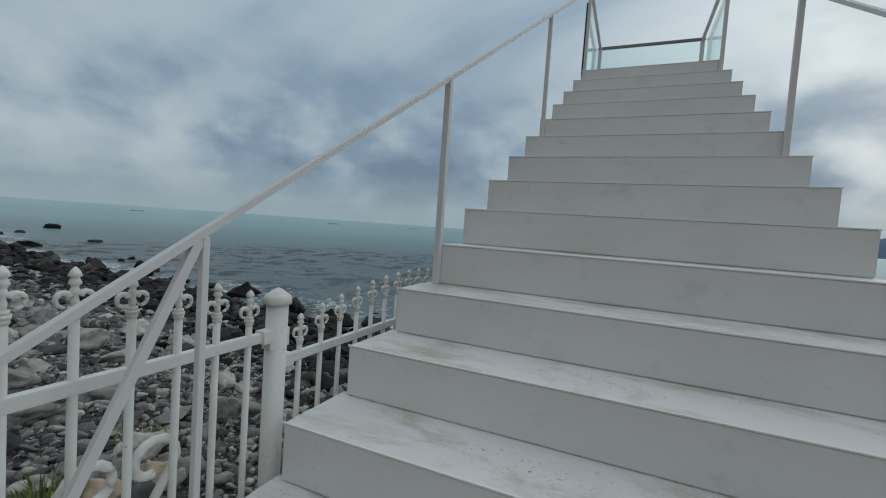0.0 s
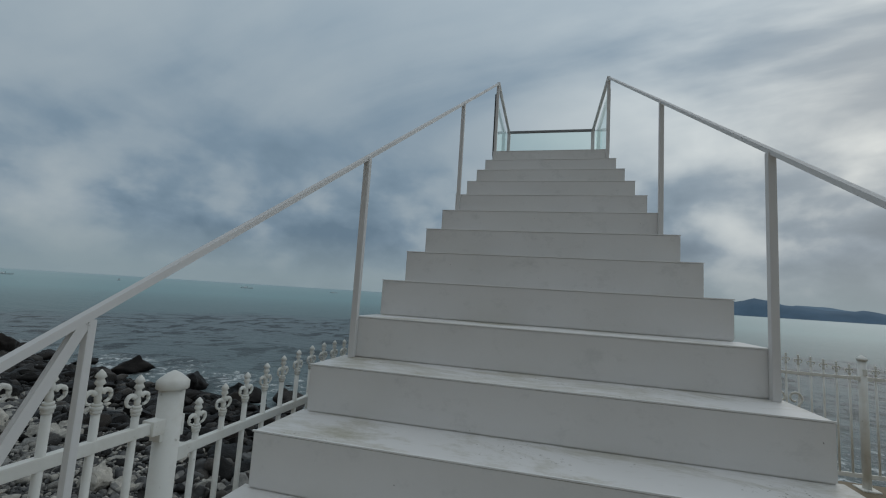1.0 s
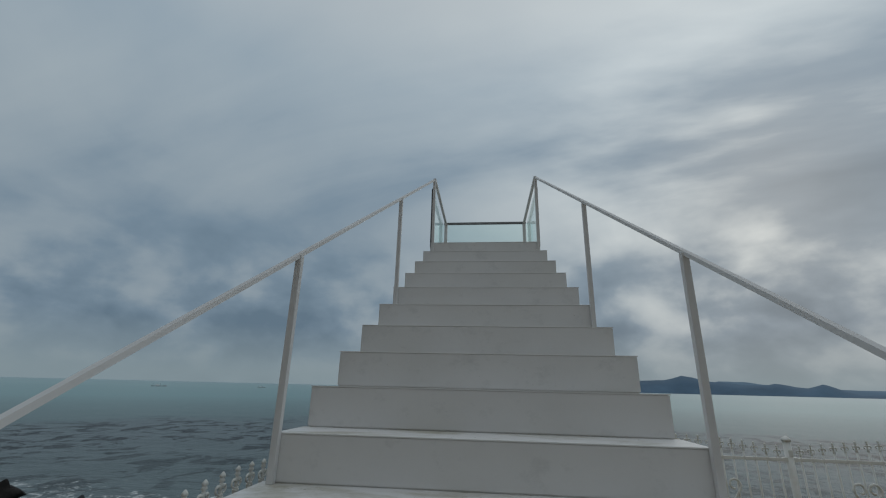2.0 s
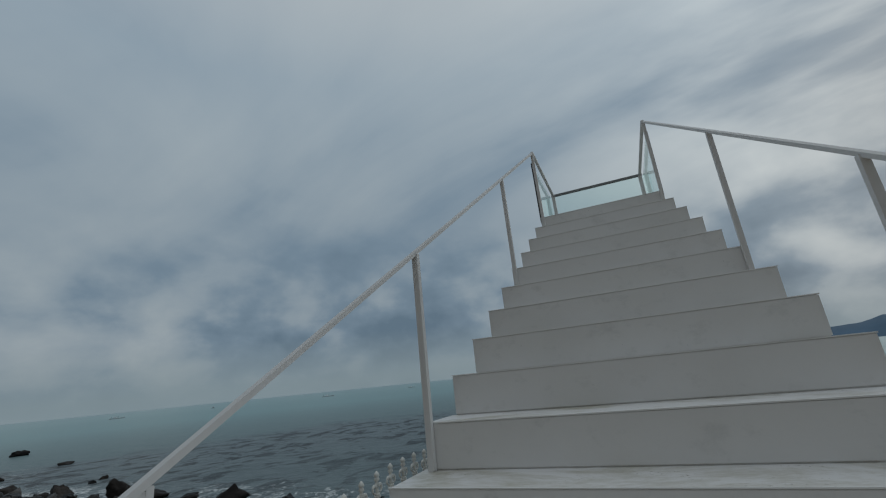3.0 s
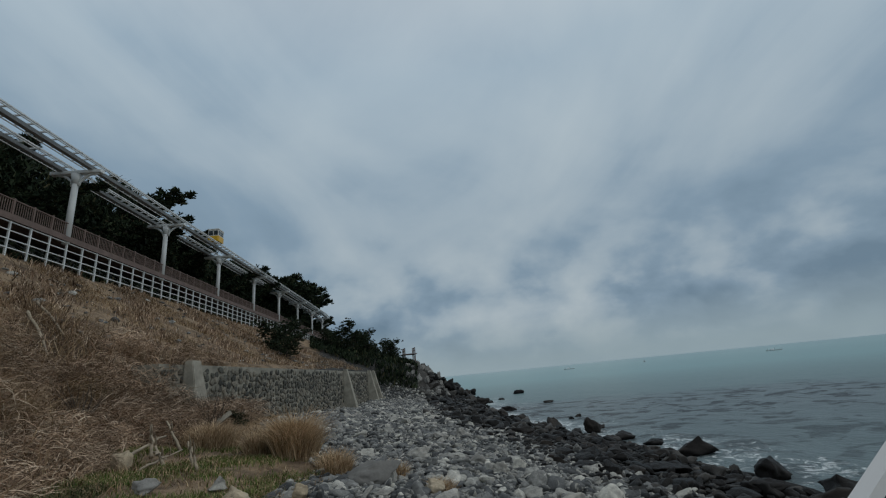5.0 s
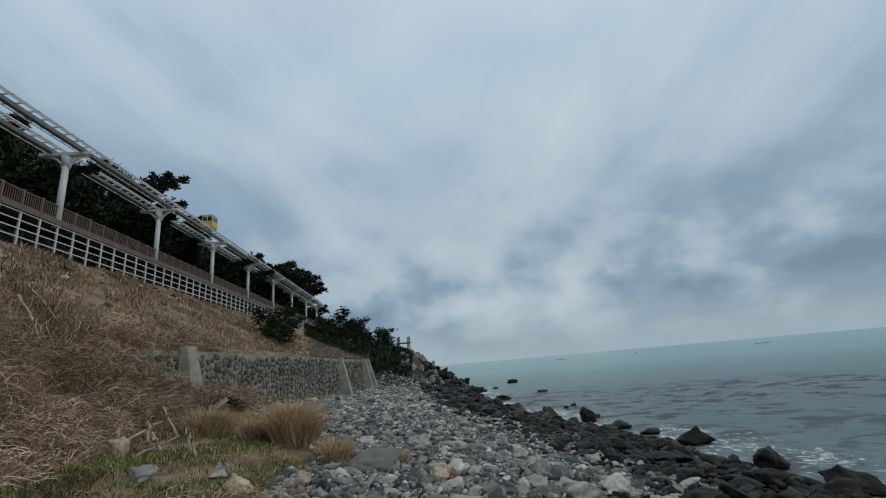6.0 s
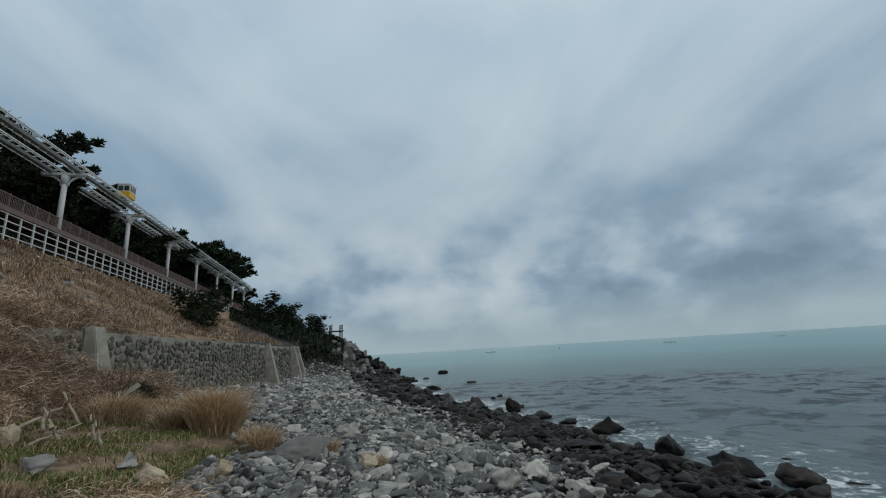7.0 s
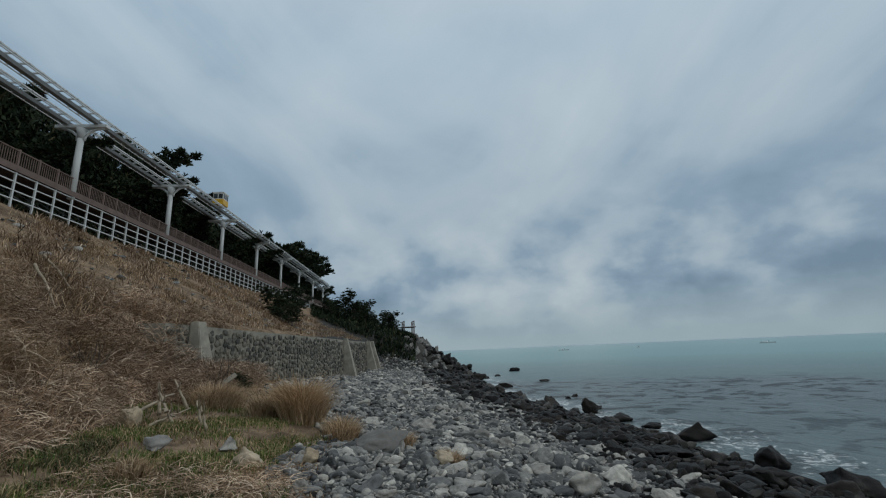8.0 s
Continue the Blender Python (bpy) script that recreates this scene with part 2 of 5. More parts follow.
def ground_material():
    m, n, b = material("beach gravel, dry slope and rock")
    p = place(n)
    fine = n.noise(p, 5.0, 8.0, 0.7)
    cell = n.add("TexVoronoi", {"Vector": p, "Scale": 7.0}).outputs["Distance"]
    gravel = n.mix(n.span(cell, 0.0, 0.6), n.ramp(fine, [(0.3, (0.08, 0.077, 0.07)), (0.7, (0.20, 0.19, 0.17))]), (0.035, 0.034, 0.032, 1))
    soil = n.ramp(n.noise(p, 0.55, 9.0, 0.72), [(0.30, (0.07, 0.048, 0.033)), (0.45, (0.20, 0.138, 0.09)), (0.56, (0.40, 0.285, 0.18)), (0.66, (0.24, 0.17, 0.11)), (0.76, (0.50, 0.42, 0.31))])
    soil = n.mix(0.6, soil, n.ramp(n.noise(p, 4.0, 8.0, 0.75), [(0.3, g3(0.38)), (0.7, g3(1.15))]), "MULTIPLY")
    rock = n.ramp(n.noise(p, 0.9, 9.0, 0.75), [(0.3, (0.03, 0.028, 0.026)), (0.55, (0.08, 0.074, 0.066)), (0.75, (0.17, 0.16, 0.145))])
    wet = n.ramp(fine, [(0.3, (0.012, 0.012, 0.012)), (0.8, (0.04, 0.037, 0.035))])
    c = n.mix(n.add("Attribute", attribute_name="soil").outputs["Fac"], gravel, soil)
    humus = n.ramp(n.noise(p, 3.0, 8.0, 0.7), [(0.3, (0.04, 0.028, 0.019)), (0.7, (0.15, 0.105, 0.068))])
    c = n.mix(n.add("Attribute", attribute_name="humus").outputs["Fac"], c, humus)
    c = n.mix(n.add("Attribute", attribute_name="rock").outputs["Fac"], c, rock)
    c = n.mix(n.add("Attribute", attribute_name="green").outputs["Fac"], c, n.ramp(fine, [(0.3, (0.03, 0.045, 0.015)), (0.7, (0.075, 0.09, 0.03))]))
    c = n.mix(n.add("Attribute", attribute_name="wet").outputs["Fac"], c, wet)
    h = n.math("ADD", n.noise(p, 3.0, 9.0, 0.75), n.math("MULTIPLY", cell, -0.35))
    finish(n, b, c, 0.85, h, 0.8, 0.12, spec=0.25)
    return m


def sea_material():
    m, n, b = material("grey teal sea water")
    p = place(n)
    xyz = n.add("SeparateXYZ", {0: p})
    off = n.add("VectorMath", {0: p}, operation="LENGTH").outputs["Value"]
    edge = n.math("ADD", off, n.math("MULTIPLY", n.noise(p, 0.06, 3.0), 34.0))
    weed = n.math("MULTIPLY", n.span(edge, 66.0, 76.0, 1.0, 0.0), n.span(edge, 24.0, 52.0, 0.12, 1.0))
    streak = n.add("Mapping", {0: p, 2: (0, 0, 0.5), 3: (1.0, 0.8, 1.0)}).outputs[0]
    strands = n.noise(streak, 0.55, 8.0, 0.68, 0.5)
    dark = n.math("MULTIPLY", n.span(strands, 0.52, 0.55, 0.0, 1.0), weed)
    # base colour brightens with distance, painting in sky reflection that low specular leaves out
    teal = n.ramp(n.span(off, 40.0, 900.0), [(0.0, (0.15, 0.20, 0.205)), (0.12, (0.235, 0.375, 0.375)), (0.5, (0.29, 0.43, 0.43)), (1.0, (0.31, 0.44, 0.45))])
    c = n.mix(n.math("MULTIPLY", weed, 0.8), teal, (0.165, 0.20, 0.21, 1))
    c = n.mix(n.math("MULTIPLY", dark, 0.88), c, (0.012, 0.014, 0.015, 1))
    lace = n.noise(p, 2.2, 8.0, 0.7, 1.2)
    foam = n.math("MULTIPLY", n.add("Attribute", attribute_name="foam").outputs["Fac"], n.span(n.noise(p, 0.35, 3.0), 0.4, 0.62, 0.35, 1.0))
    mask = n.span(n.math("ADD", lace, n.math("MULTIPLY", foam, 0.36)), 0.64, 0.74)
    mask = n.math("MULTIPLY", mask, n.span(foam, 0.02, 0.2))
    c = n.mix(mask, c, (0.72, 0.75, 0.75, 1))
    small = n.noise(n.add("Mapping", {0: p, 3: (0.6, 1.0, 1.0)}).outputs[0], 1.6, 6.0, 0.65, 0.5)
    wide = n.noise(p, 0.22, 3.0, 0.5)
    h = n.math("ADD", n.math("MULTIPLY", small, n.span(off, 10.0, 120.0, 0.6, 0.22)), n.math("MULTIPLY", wide, 0.5))
    finish(n, b, c, n.mix(mask, (0.3, 0.3, 0.3, 1), (0.7, 0.7, 0.7, 1)), h, 0.75, 0.5, spec=0.05)
    return m


GROUND, WATER = ground_material(), sea_material()


# ---- mesh helpers ----
def solid(name, V, F, mat=None, smooth=False):
    """A mesh from numpy vertices and triangles (or quads)."""
    V, F = np.asarray(V, np.float32), np.asarray(F, np.int32)
    me = bpy.data.meshes.new(name)
    k = F.shape[1]
    me.vertices.add(len(V))
    me.vertices.foreach_set("co", V.ravel())
    me.loops.add(F.size)
    me.loops.foreach_set("vertex_index", F.ravel())
    me.polygons.add(len(F))
    me.polygons.foreach_set("loop_start", np.arange(0, F.size, k, dtype=np.int32))
    me.update(calc_edges=True)
    if smooth:
        me.polygons.foreach_set("use_smooth", np.ones(len(F), bool))
    if mat:
        me.materials.append(mat)
    me.validate()
    return me


def thing(name, label, category, at=(0, 0, 0), group="", kind="", turn=0.0):
    ob = new(name)
    ob.matrix_world = pose(*at, 0, 0, turn)
    ob.empty_display_size = 0.2
    return tagged(ob, label, category, group, kind)


def part(name, bm, mat, parent=None, label="", smooth=False):
    """Links a bmesh or mesh as one object under a thing or part."""
    if isinstance(bm, bmesh.types.BMesh):
        me = bpy.data.meshes.new(name)
        if smooth:
            for f in bm.faces:
                f.smooth = True
        bm.to_mesh(me)
        bm.free()
    else:
        me = bm
    if mat and not me.materials:
        me.materials.append(mat)
    ob = new(name, me)
    if parent:
        ob.parent = parent
    return tagged(ob, label)


def add_box(bm, x0, x1, y0, y1, z0, z1, bevel=0.0, m=None):
    r = bmesh.ops.create_cube(bm, size=1)
    vs = r["verts"]
    for v in vs:
        v.co = Vector((x0 + (v.co.x + 0.5) * (x1 - x0), y0 + (v.co.y + 0.5) * (y1 - y0), z0 + (v.co.z + 0.5) * (z1 - z0)))
    if m is not None:
        for v in vs:
            v.co = m @ v.co
    if bevel:
        es = list({e for v in vs for e in v.link_edges})
        bmesh.ops.bevel(bm, geom=es, offset=bevel, segments=2, profile=0.7, affect="EDGES", clamp_overlap=True)
    return bm


def box(x0, x1, y0, y1, z0, z1, bevel=0.0, m=None):
    return add_box(bmesh.new(), x0, x1, y0, y1, z0, z1, bevel, m)


def add_bar(bm, a, b, w, h, bevel=0.0):
    """A square bar from a to b."""
    a, b = Vector(a), Vector(b)
    q = (b - a).to_track_quat("Y", "Z").to_matrix().to_4x4()
    return add_box(bm, -w / 2, w / 2, 0, (b - a).length, -h / 2, h / 2, bevel, Matrix.Translation(a) @ q)


def bar(a, b, w, h, bevel=0.0):
    return add_bar(bmesh.new(), a, b, w, h, bevel)


def add_tube(bm, pts, radii, sides=8, caps=True):
    """A round tube along points."""
    pts = [Vector(p) for p in pts]
    if not isinstance(radii, (list, tuple)):
        radii = [radii] * len(pts)
    rings = []
    for i, p in enumerate(pts):
        d = (pts[min(i + 1, len(pts) - 1)] - pts[max(i - 1, 0)]).normalized()
        side = d.cross(Vector((0, 0, 1)) if abs(d.z) < 0.9 else Vector((1, 0, 0))).normalized()
        other = d.cross(side)
        rings.append([bm.verts.new(p + (side * math.cos(a) + other * math.sin(a)) * radii[i]) for a in [2 * math.pi * k / sides for k in range(sides)]])
    for r0, r1 in zip(rings, rings[1:]):
        for k in range(sides):
            bm.faces.new((r0[k], r0[(k + 1) % sides], r1[(k + 1) % sides], r1[k])).smooth = True
    if caps:
        bm.faces.new(rings[0][::-1])
        bm.faces.new(rings[-1])
    return bm


def tube(pts, radii, sides=8):
    return add_tube(bmesh.new(), pts, radii, sides)


def smoothstep(a, b, v):
    u = np.clip((np.asarray(v, float) - a) / (b - a), 0, 1)
    return u * u * (3 - 2 * u)


# ---- the lie of the land ----
SHORE_X = [-160, -130, -112, -100, -92, -84, -70, -49, -36, -25, -19, -12, -7, 0, 10, 40, 120]
SHORE_Y = [15, 18, 20, 22, 23, 24, 20.5, 15.3, 12.2, 12.1, 12.0, 10.8, 10.0, 9.7, 9.5, 9.3, 9.3]
TRACK0, TRACK_STEP = np.array((-48.3, -17.7)), np.array((-11.77, 2.6))  # first tall pillar, and the way to the next
ALONG = TRACK_STEP / np.hypot(*TRACK_STEP)
OUT = np.array((-ALONG[1], ALONG[0])) * -1.0
OUT = OUT if OUT[1] > 0 else -OUT
DECK_Z, TRACK_Z = 14.1, 20.0


def shore_y(x):
    return np.interp(x, SHORE_X, SHORE_Y)


def wall_y(x):
    return -8.0 - 0.301 * (np.asarray(x, float) + 23.4)


def toe_y(x):
    """The foot of the slope: the wall far off, a brushy bank near by."""
    return np.where(np.asarray(x) < -24, wall_y(x), np.interp(x, [-24, -18, -12, -6, 0, 10, 60], [-7.8, -8.6, -7.6, -8.2, -10, -12, -16]))


def deck_y(x):
    return TRACK0[1] + (np.asarray(x, float) - TRACK0[0]) * TRACK_STEP[1] / TRACK_STEP[0]


def rolling(x, y, size, seed=0.0):
    """A cheap smooth roughness, from a few waves."""
    x, y = np.asarray(x, float) / size, np.asarray(y, float) / size
    s = np.zeros(np.broadcast(x, y).shape)
    for i in range(7):
        a = 2.4 * i + seed
        f = 1.0 + 0.55 * i
        s += np.sin((x * math.cos(a) + y * math.sin(a)) * f * 2.1 + 1.7 * i + seed * 3) / f
    return s * 0.33


def land(x, y):
    """Height of the ground."""
    x, y = np.asarray(x, float), np.asarray(y, float)
    ys, yt = shore_y(x), toe_y(x)
    zt = np.interp(x, [-70, -50, -23, -12, 0, 40], [-0.5, -0.8, 0.6, 0.25, 0.1, 0.0])
    u = np.clip((y - yt) / (ys - yt), -1, 3)
    beach = zt + (SEA - zt) * np.where(u < 1, np.maximum(u, 0) ** 1.15, 1 + (u - 1) * 0.9)
    up = np.maximum(yt - y, 0)
    gap = np.maximum(yt - deck_y(x), 4)
    walled = smoothstep(-20.0, -22.6, x)
    bank = zt + np.where(up < 4, 0.8 * up, 3.2 + (up - 4) * (8.6 - zt) / np.maximum(gap - 4, 3))
    above = 3.25 + (11.7 - 3.25) * np.clip(up / gap, 0, 1) ** 1.2
    above = np.where(up > 0.35, above, zt)
    hill = walled * above + (1 - walled) * bank
    back = np.maximum(deck_y(x) - y, 0)
    hill = np.minimum(hill, 11.7) + np.clip(back - 3.3, 0, 11) * 0.95
    z = np.where(up > 0, hill, beach)
    head = smoothstep(-64, -73, x)
    d = ys - y
    cliff = SEA + np.where(d < 0, d * 0.3, np.where(d < 9, 0.68 * d, 6.1 + 7.8 * np.clip((d - 9) / np.maximum(ys - 9 - deck_y(x), 5), 0, 1) ** 1.1))
    cliff = np.minimum(cliff, 11.7 + np.clip(back - 3.3, 0, 11) * 0.95)
    z = head * cliff + (1 - head) * z
    dry = np.clip((z - SEA) / 2.0, 0, 1)
    mounds = (1 - walled) * smoothstep(-1.5, 1.5, yt - y) * smoothstep(9, 5, yt - y)
    z = z + mounds * (0.55 * rolling(x, y, 1.3, 8.0) + 0.2 * rolling(x, y, 0.55, 3.0))
    return z + dry * (0.10 * rolling(x, y, 1.6, 1.0) + 0.22 * rolling(x, y, 6.0, 2.0) * np.clip((up > 0) + head, 0, 1)) + head * dry * 0.55 * rolling(x, y, 2.3, 4.0)


def grid_mesh(name, xs, ys, height, mat):
    X, Y = np.meshgrid(xs, ys)
    Z = height(X, Y)
    n, m = len(xs), len(ys)
    i = np.arange(n * m).reshape(m, n)
    F = np.stack([i[:-1, :-1], i[:-1, 1:], i[1:, 1:], i[1:, :-1]], -1).reshape(-1, 4)
    me = solid(name, np.stack([X, Y, Z], -1).reshape(-1, 3), F, mat, True)
    return me, X.ravel(), Y.ravel(), Z.ravel()


def attribute(me, name, values):
    me.attributes.new(name, "FLOAT", "POINT").data.foreach_set("value", np.asarray(values, np.float32))


# green patch and stone limit on the beach
def stone_limit(x):
    return np.interp(x, [-44, -40, -24, -17, -13, -10, -7, -3, 0, 8], [-3.0, -3.0, -4.6, -2.6, -1.6, -2.7, -2.3, -1.2, -1.5, -2])


xs = np.concatenate([np.arange(-160, -70, 1.5), np.arange(-70, -26, 0.7), np.arange(-26, 3, 0.3), np.arange(3, 70, 3.0)])
ys = np.concatenate([np.arange(-75, -30, 3.0), np.arange(-30, -12, 0.6), np.arange(-12, 15, 0.32), np.arange(15, 30, 0.6), np.arange(30, 46, 2.0)])
me, X, Y, Z = grid_mesh("ground", xs, ys, land, GROUND)
head = smoothstep(-63, -69, X)
soil = smoothstep(0.6, -0.6, Y - stone_limit(X) + 0.6 * rolling(X, Y, 1.2, 5.0)) * (1 - head * smoothstep(9, 4, shore_y(X) - Y - 6))
attribute(me, "soil", soil)
attribute(me, "humus", 0.9 * smoothstep(1.6, 0.2, Y - toe_y(X) + 0.7 * rolling(X, Y, 1.0, 4.0)) * smoothstep(-6.0, -4.0, Y - toe_y(X) + 1.2 * rolling(X, Y, 1.5, 6.0)) * smoothstep(-27, -22, X))
attribute(me, "rock", head * smoothstep(9.5, 7.5, shore_y(X) - Y))
attribute(me, "green", smoothstep(0.15, 0.5, rolling(X, Y, 1.5, 7.0) + 0.35 - np.hypot((X + 11) / 5.0, (Y + 4.6) / 1.5) * 0.4) * smoothstep(3.2, 1.6, np.hypot((X + 11) / 3.2, (Y + 4.6) / 1.0)))
attribute(me, "wet", smoothstep(7.5, 5.0, shore_y(X) - Y + 1.2 * rolling(X, Y, 2.5, 3.0)) * (1 - 0.4 * head))
tagged(new("ground", me), "pebble beach rising to a dry brown grass slope", "ground", kind="structure")


def swell(x, y):
    near = np.exp(-np.hypot(x + 5, y - 10) / 60.0)
    return SEA + near * (0.07 * rolling(x, y, 1.9, 0.3) + 0.08 * rolling(x, y * 2.2, 5.0, 2.2))


far = np.array([120, 170, 240, 340, 500, 800, 1300, 2200, 3800, 4800.0])
xs = np.concatenate([-far[::-1], np.arange(-95, -40, 1.4), np.arange(-40, 14, 0.42), np.arange(14, 60, 2.0), np.array([70.0, 90.0]), far])
ys = np.concatenate([-far[::-1][:8], [-60, -20.0, 2.0], np.arange(6, 34, 0.42), np.arange(34, 90, 1.6), np.array([100.0]), far])
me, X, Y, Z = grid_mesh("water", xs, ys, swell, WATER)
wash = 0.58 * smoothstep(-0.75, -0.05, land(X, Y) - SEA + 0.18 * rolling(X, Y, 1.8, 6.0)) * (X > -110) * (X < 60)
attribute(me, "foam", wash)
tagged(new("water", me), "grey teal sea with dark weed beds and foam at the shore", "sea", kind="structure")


def ridge(name, mat, dist, a0, a1, heights, label):
    """A range of hills across the bay, as a solid long mound."""
    n = 260
    V, F = [], []
    for i in range(n + 1):
        u = i / n
        a = radians(a0 + (a1 - a0) * u)
        h = dist * math.tan(radians(float(np.interp(a0 + (a1 - a0) * u, [p for p, q in heights], [q for p, q in heights])))) + dist * 0.0012 * (noise.noise((u * 13, dist, 0)) + 0.6 * noise.noise((u * 41, dist, 2)))
        for d, z in ((dist * 0.94, SEA - 3), (dist * 0.97, h * 0.55), (dist, max(h, 1)), (dist * 1.12, SEA - 3)):
            V.append((math.sin(a) * d, math.cos(a) * d, z))
    for i in range(n):
        for k in range(3):
            q = i * 4 + k
            F.append((q, q + 4, q + 5, q + 1))
    tagged(new(name, solid(name, V, F, mat, True)), label, "mountain", kind="structure")


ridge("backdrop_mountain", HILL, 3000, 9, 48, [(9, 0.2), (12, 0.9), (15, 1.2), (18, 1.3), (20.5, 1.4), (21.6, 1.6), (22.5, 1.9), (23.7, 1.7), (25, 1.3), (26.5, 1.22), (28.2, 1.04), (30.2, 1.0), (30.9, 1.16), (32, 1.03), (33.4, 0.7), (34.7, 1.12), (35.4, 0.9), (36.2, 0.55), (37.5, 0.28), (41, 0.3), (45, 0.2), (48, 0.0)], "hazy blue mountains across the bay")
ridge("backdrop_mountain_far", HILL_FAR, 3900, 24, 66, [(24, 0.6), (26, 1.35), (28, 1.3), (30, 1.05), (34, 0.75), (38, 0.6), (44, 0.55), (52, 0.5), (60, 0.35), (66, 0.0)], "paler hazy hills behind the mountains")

# ---- patio ----
part("patio", box(-1.5, 9.0, -14.0, 3.42, -1.6, 0.0, 0.02), PATIO)
tagged(bpy.data.objects["patio"], "sandy brown concrete terrace under the stairs", "terrace", kind="structure")


# ---- white stairs ----
RISE, GO, HALF4, TAPER = 0.18, 0.2675, 0.8363, 0.03075


def nose(k):
    """Half width, y and height of the step's nose."""
    return HALF4 - TAPER * (k - 4), (k - 4) * GO, 1.44 + (k - 4) * RISE


stairs = thing("staircase", "white painted concrete stairs narrowing upward, stained treads", "stairs", (0, 0, 0))


def wedge(w0, w1, y0, y1, z0, z1, bevel):
    """A block that is w0 half wide in front and w1 behind."""
    bm = box(-1, 1, y0, y1, z0, z1)
    for v in bm.verts:
        v.co.x *= w0 if v.co.y < (y0 + y1) / 2 else w1
    bmesh.ops.bevel(bm, geom=bm.edges[:], offset=bevel, segments=2, affect="EDGES")
    return bm


TOP_END = 3.78
for k in range(-3, 14):
    w, y, z = nose(k)
    if k < 13:
        part("step", wedge(w, w, y, y + GO + 0.03, z - RISE if k > -3 else 0.0, z, 0.006), STAIR, stairs)
    else:
        part("landing", wedge(w, w - 0.01, y, TOP_END, z - RISE, z, 0.006), STAIR, stairs)
# thin bright strips added as painted edge highlights; the steps have no trim
for k in range(-3, 14):
    w, y, z = nose(k)
    part("nosing", box(-w - 0.002, w + 0.002, y - 0.0015, y + 0.005, z - 0.004, z + 0.0012, 0.0008), EDGE_LIGHT, stairs)
bm = bmesh.new()
prof = [(nose(-2)[1] + 0.02, 0.0), (nose(13)[1] + 0.02, 2.86), (TOP_END - 0.01, 2.86), (TOP_END - 0.01, 0.0)]
a = [bm.verts.new((-0.53 if y > 2 else -0.88, y, z)) for y, z in prof]
b = [bm.verts.new((0.53 if y > 2 else 0.88, y, z)) for y, z in prof]
bm.faces.new(a)
bm.faces.new(b[::-1])
for i in range(4):
    bm.faces.new((a[i], b[i], b[(i + 1) % 4], a[(i + 1) % 4])[::-1])
bmesh.ops.recalc_face_normals(bm, faces=bm.faces[:])
part("base", bm, STAIR, stairs)

RAIL_UP = 0.735


def rail_z(y):
    return 1.44 + RAIL_UP + 0.011 + y * 0.668


def stair_rail(side, ks, label):
    """A tube rail on thin flat posts, level round the landing."""
    r = thing("handrail", label, "handrail", (0, 0, 0), "stair rails")
    edge = lambda y: side * (HALF4 - TAPER * y / GO - (0.025 if side < 0 else 0.014))
    y0, y1 = -1.92, nose(13)[1]
    part("rail", bar((edge(y0), y0, rail_z(y0) + 0.008), (edge(y1), y1 + 0.01, rail_z(y1)), 0.024, 0.017), RAIL, r)
    zt = rail_z(y1)
    part("rail", bar((edge(y1), y1, zt), (side * 0.535, TOP_END - 0.03, zt), 0.03, 0.024, 0.004), RAIL, r)
    for k in ks:
        w, y, z = nose(k)
        d = 0.014 if k else 0.009
        part("post", box(edge(y) - d, edge(y) + d, y - 0.003 - 2 * d, y - 0.003, z - RISE, rail_z(y - 0.02), 0.004), RAIL, r)
    part("post", box(side * 0.535 - 0.02, side * 0.535 + 0.02, TOP_END - 0.05, TOP_END - 0.01, 3.06, zt - 0.013, 0.004), RAIL, r)
    part("brace", bar((edge(-1.085), -1.095, rail_z(-1.085) - 0.012), (edge(-1.64), -1.66, 0.20), 0.017, 0.017, 0.002), RAIL, r)
    part("post", box(edge(y0) - 0.016, edge(y0) + 0.016, y0 - 0.02, y0 + 0.02, 0.0, rail_z(y0), 0.004), RAIL, r)
    return r


stair_rail(-1, (0, 4, 9, 13), "slim grey white steel handrail on thin posts")
stair_rail(1, (0, 4, 8, 13), "slim grey white steel handrail on thin posts")

guard = thing("glass_guard", "clear green tinted glass guard round the stair landing", "glass guard", (0, 0, 0))
zt = rail_z(nose(13)[1])
part("top_bar", bar((-0.56, TOP_END - 0.03, zt), (0.56, TOP_END - 0.03, zt), 0.036, 0.026, 0.003), GIRDER, guard)
pane = part("pane", box(-0.66, 0.66, TOP_END + 0.004, TOP_END + 0.016, 3.0, zt + 0.012, 0.002), GLASS, guard)
pane.visible_shadow = False
for side in (-1, 1):
    pane = part("pane", box(side * 0.575 - 0.005, side * 0.575 + 0.005, 2.56, TOP_END - 0.06, 3.07, zt - 0.03, 0.002), GLASS, guard)
    pane.visible_shadow = False
    part("gasket", box(side * 0.575 - 0.009, side * 0.575 + 0.009, 2.545, 2.56, 3.062, zt - 0.05, 0.001), DARK, guard, "black rubber edge")
    part("clamp", box(side * 0.575 - 0.014, side * 0.575 + 0.014, 2.60, 3.7, 3.06, 3.09, 0.003), GIRDER, guard)


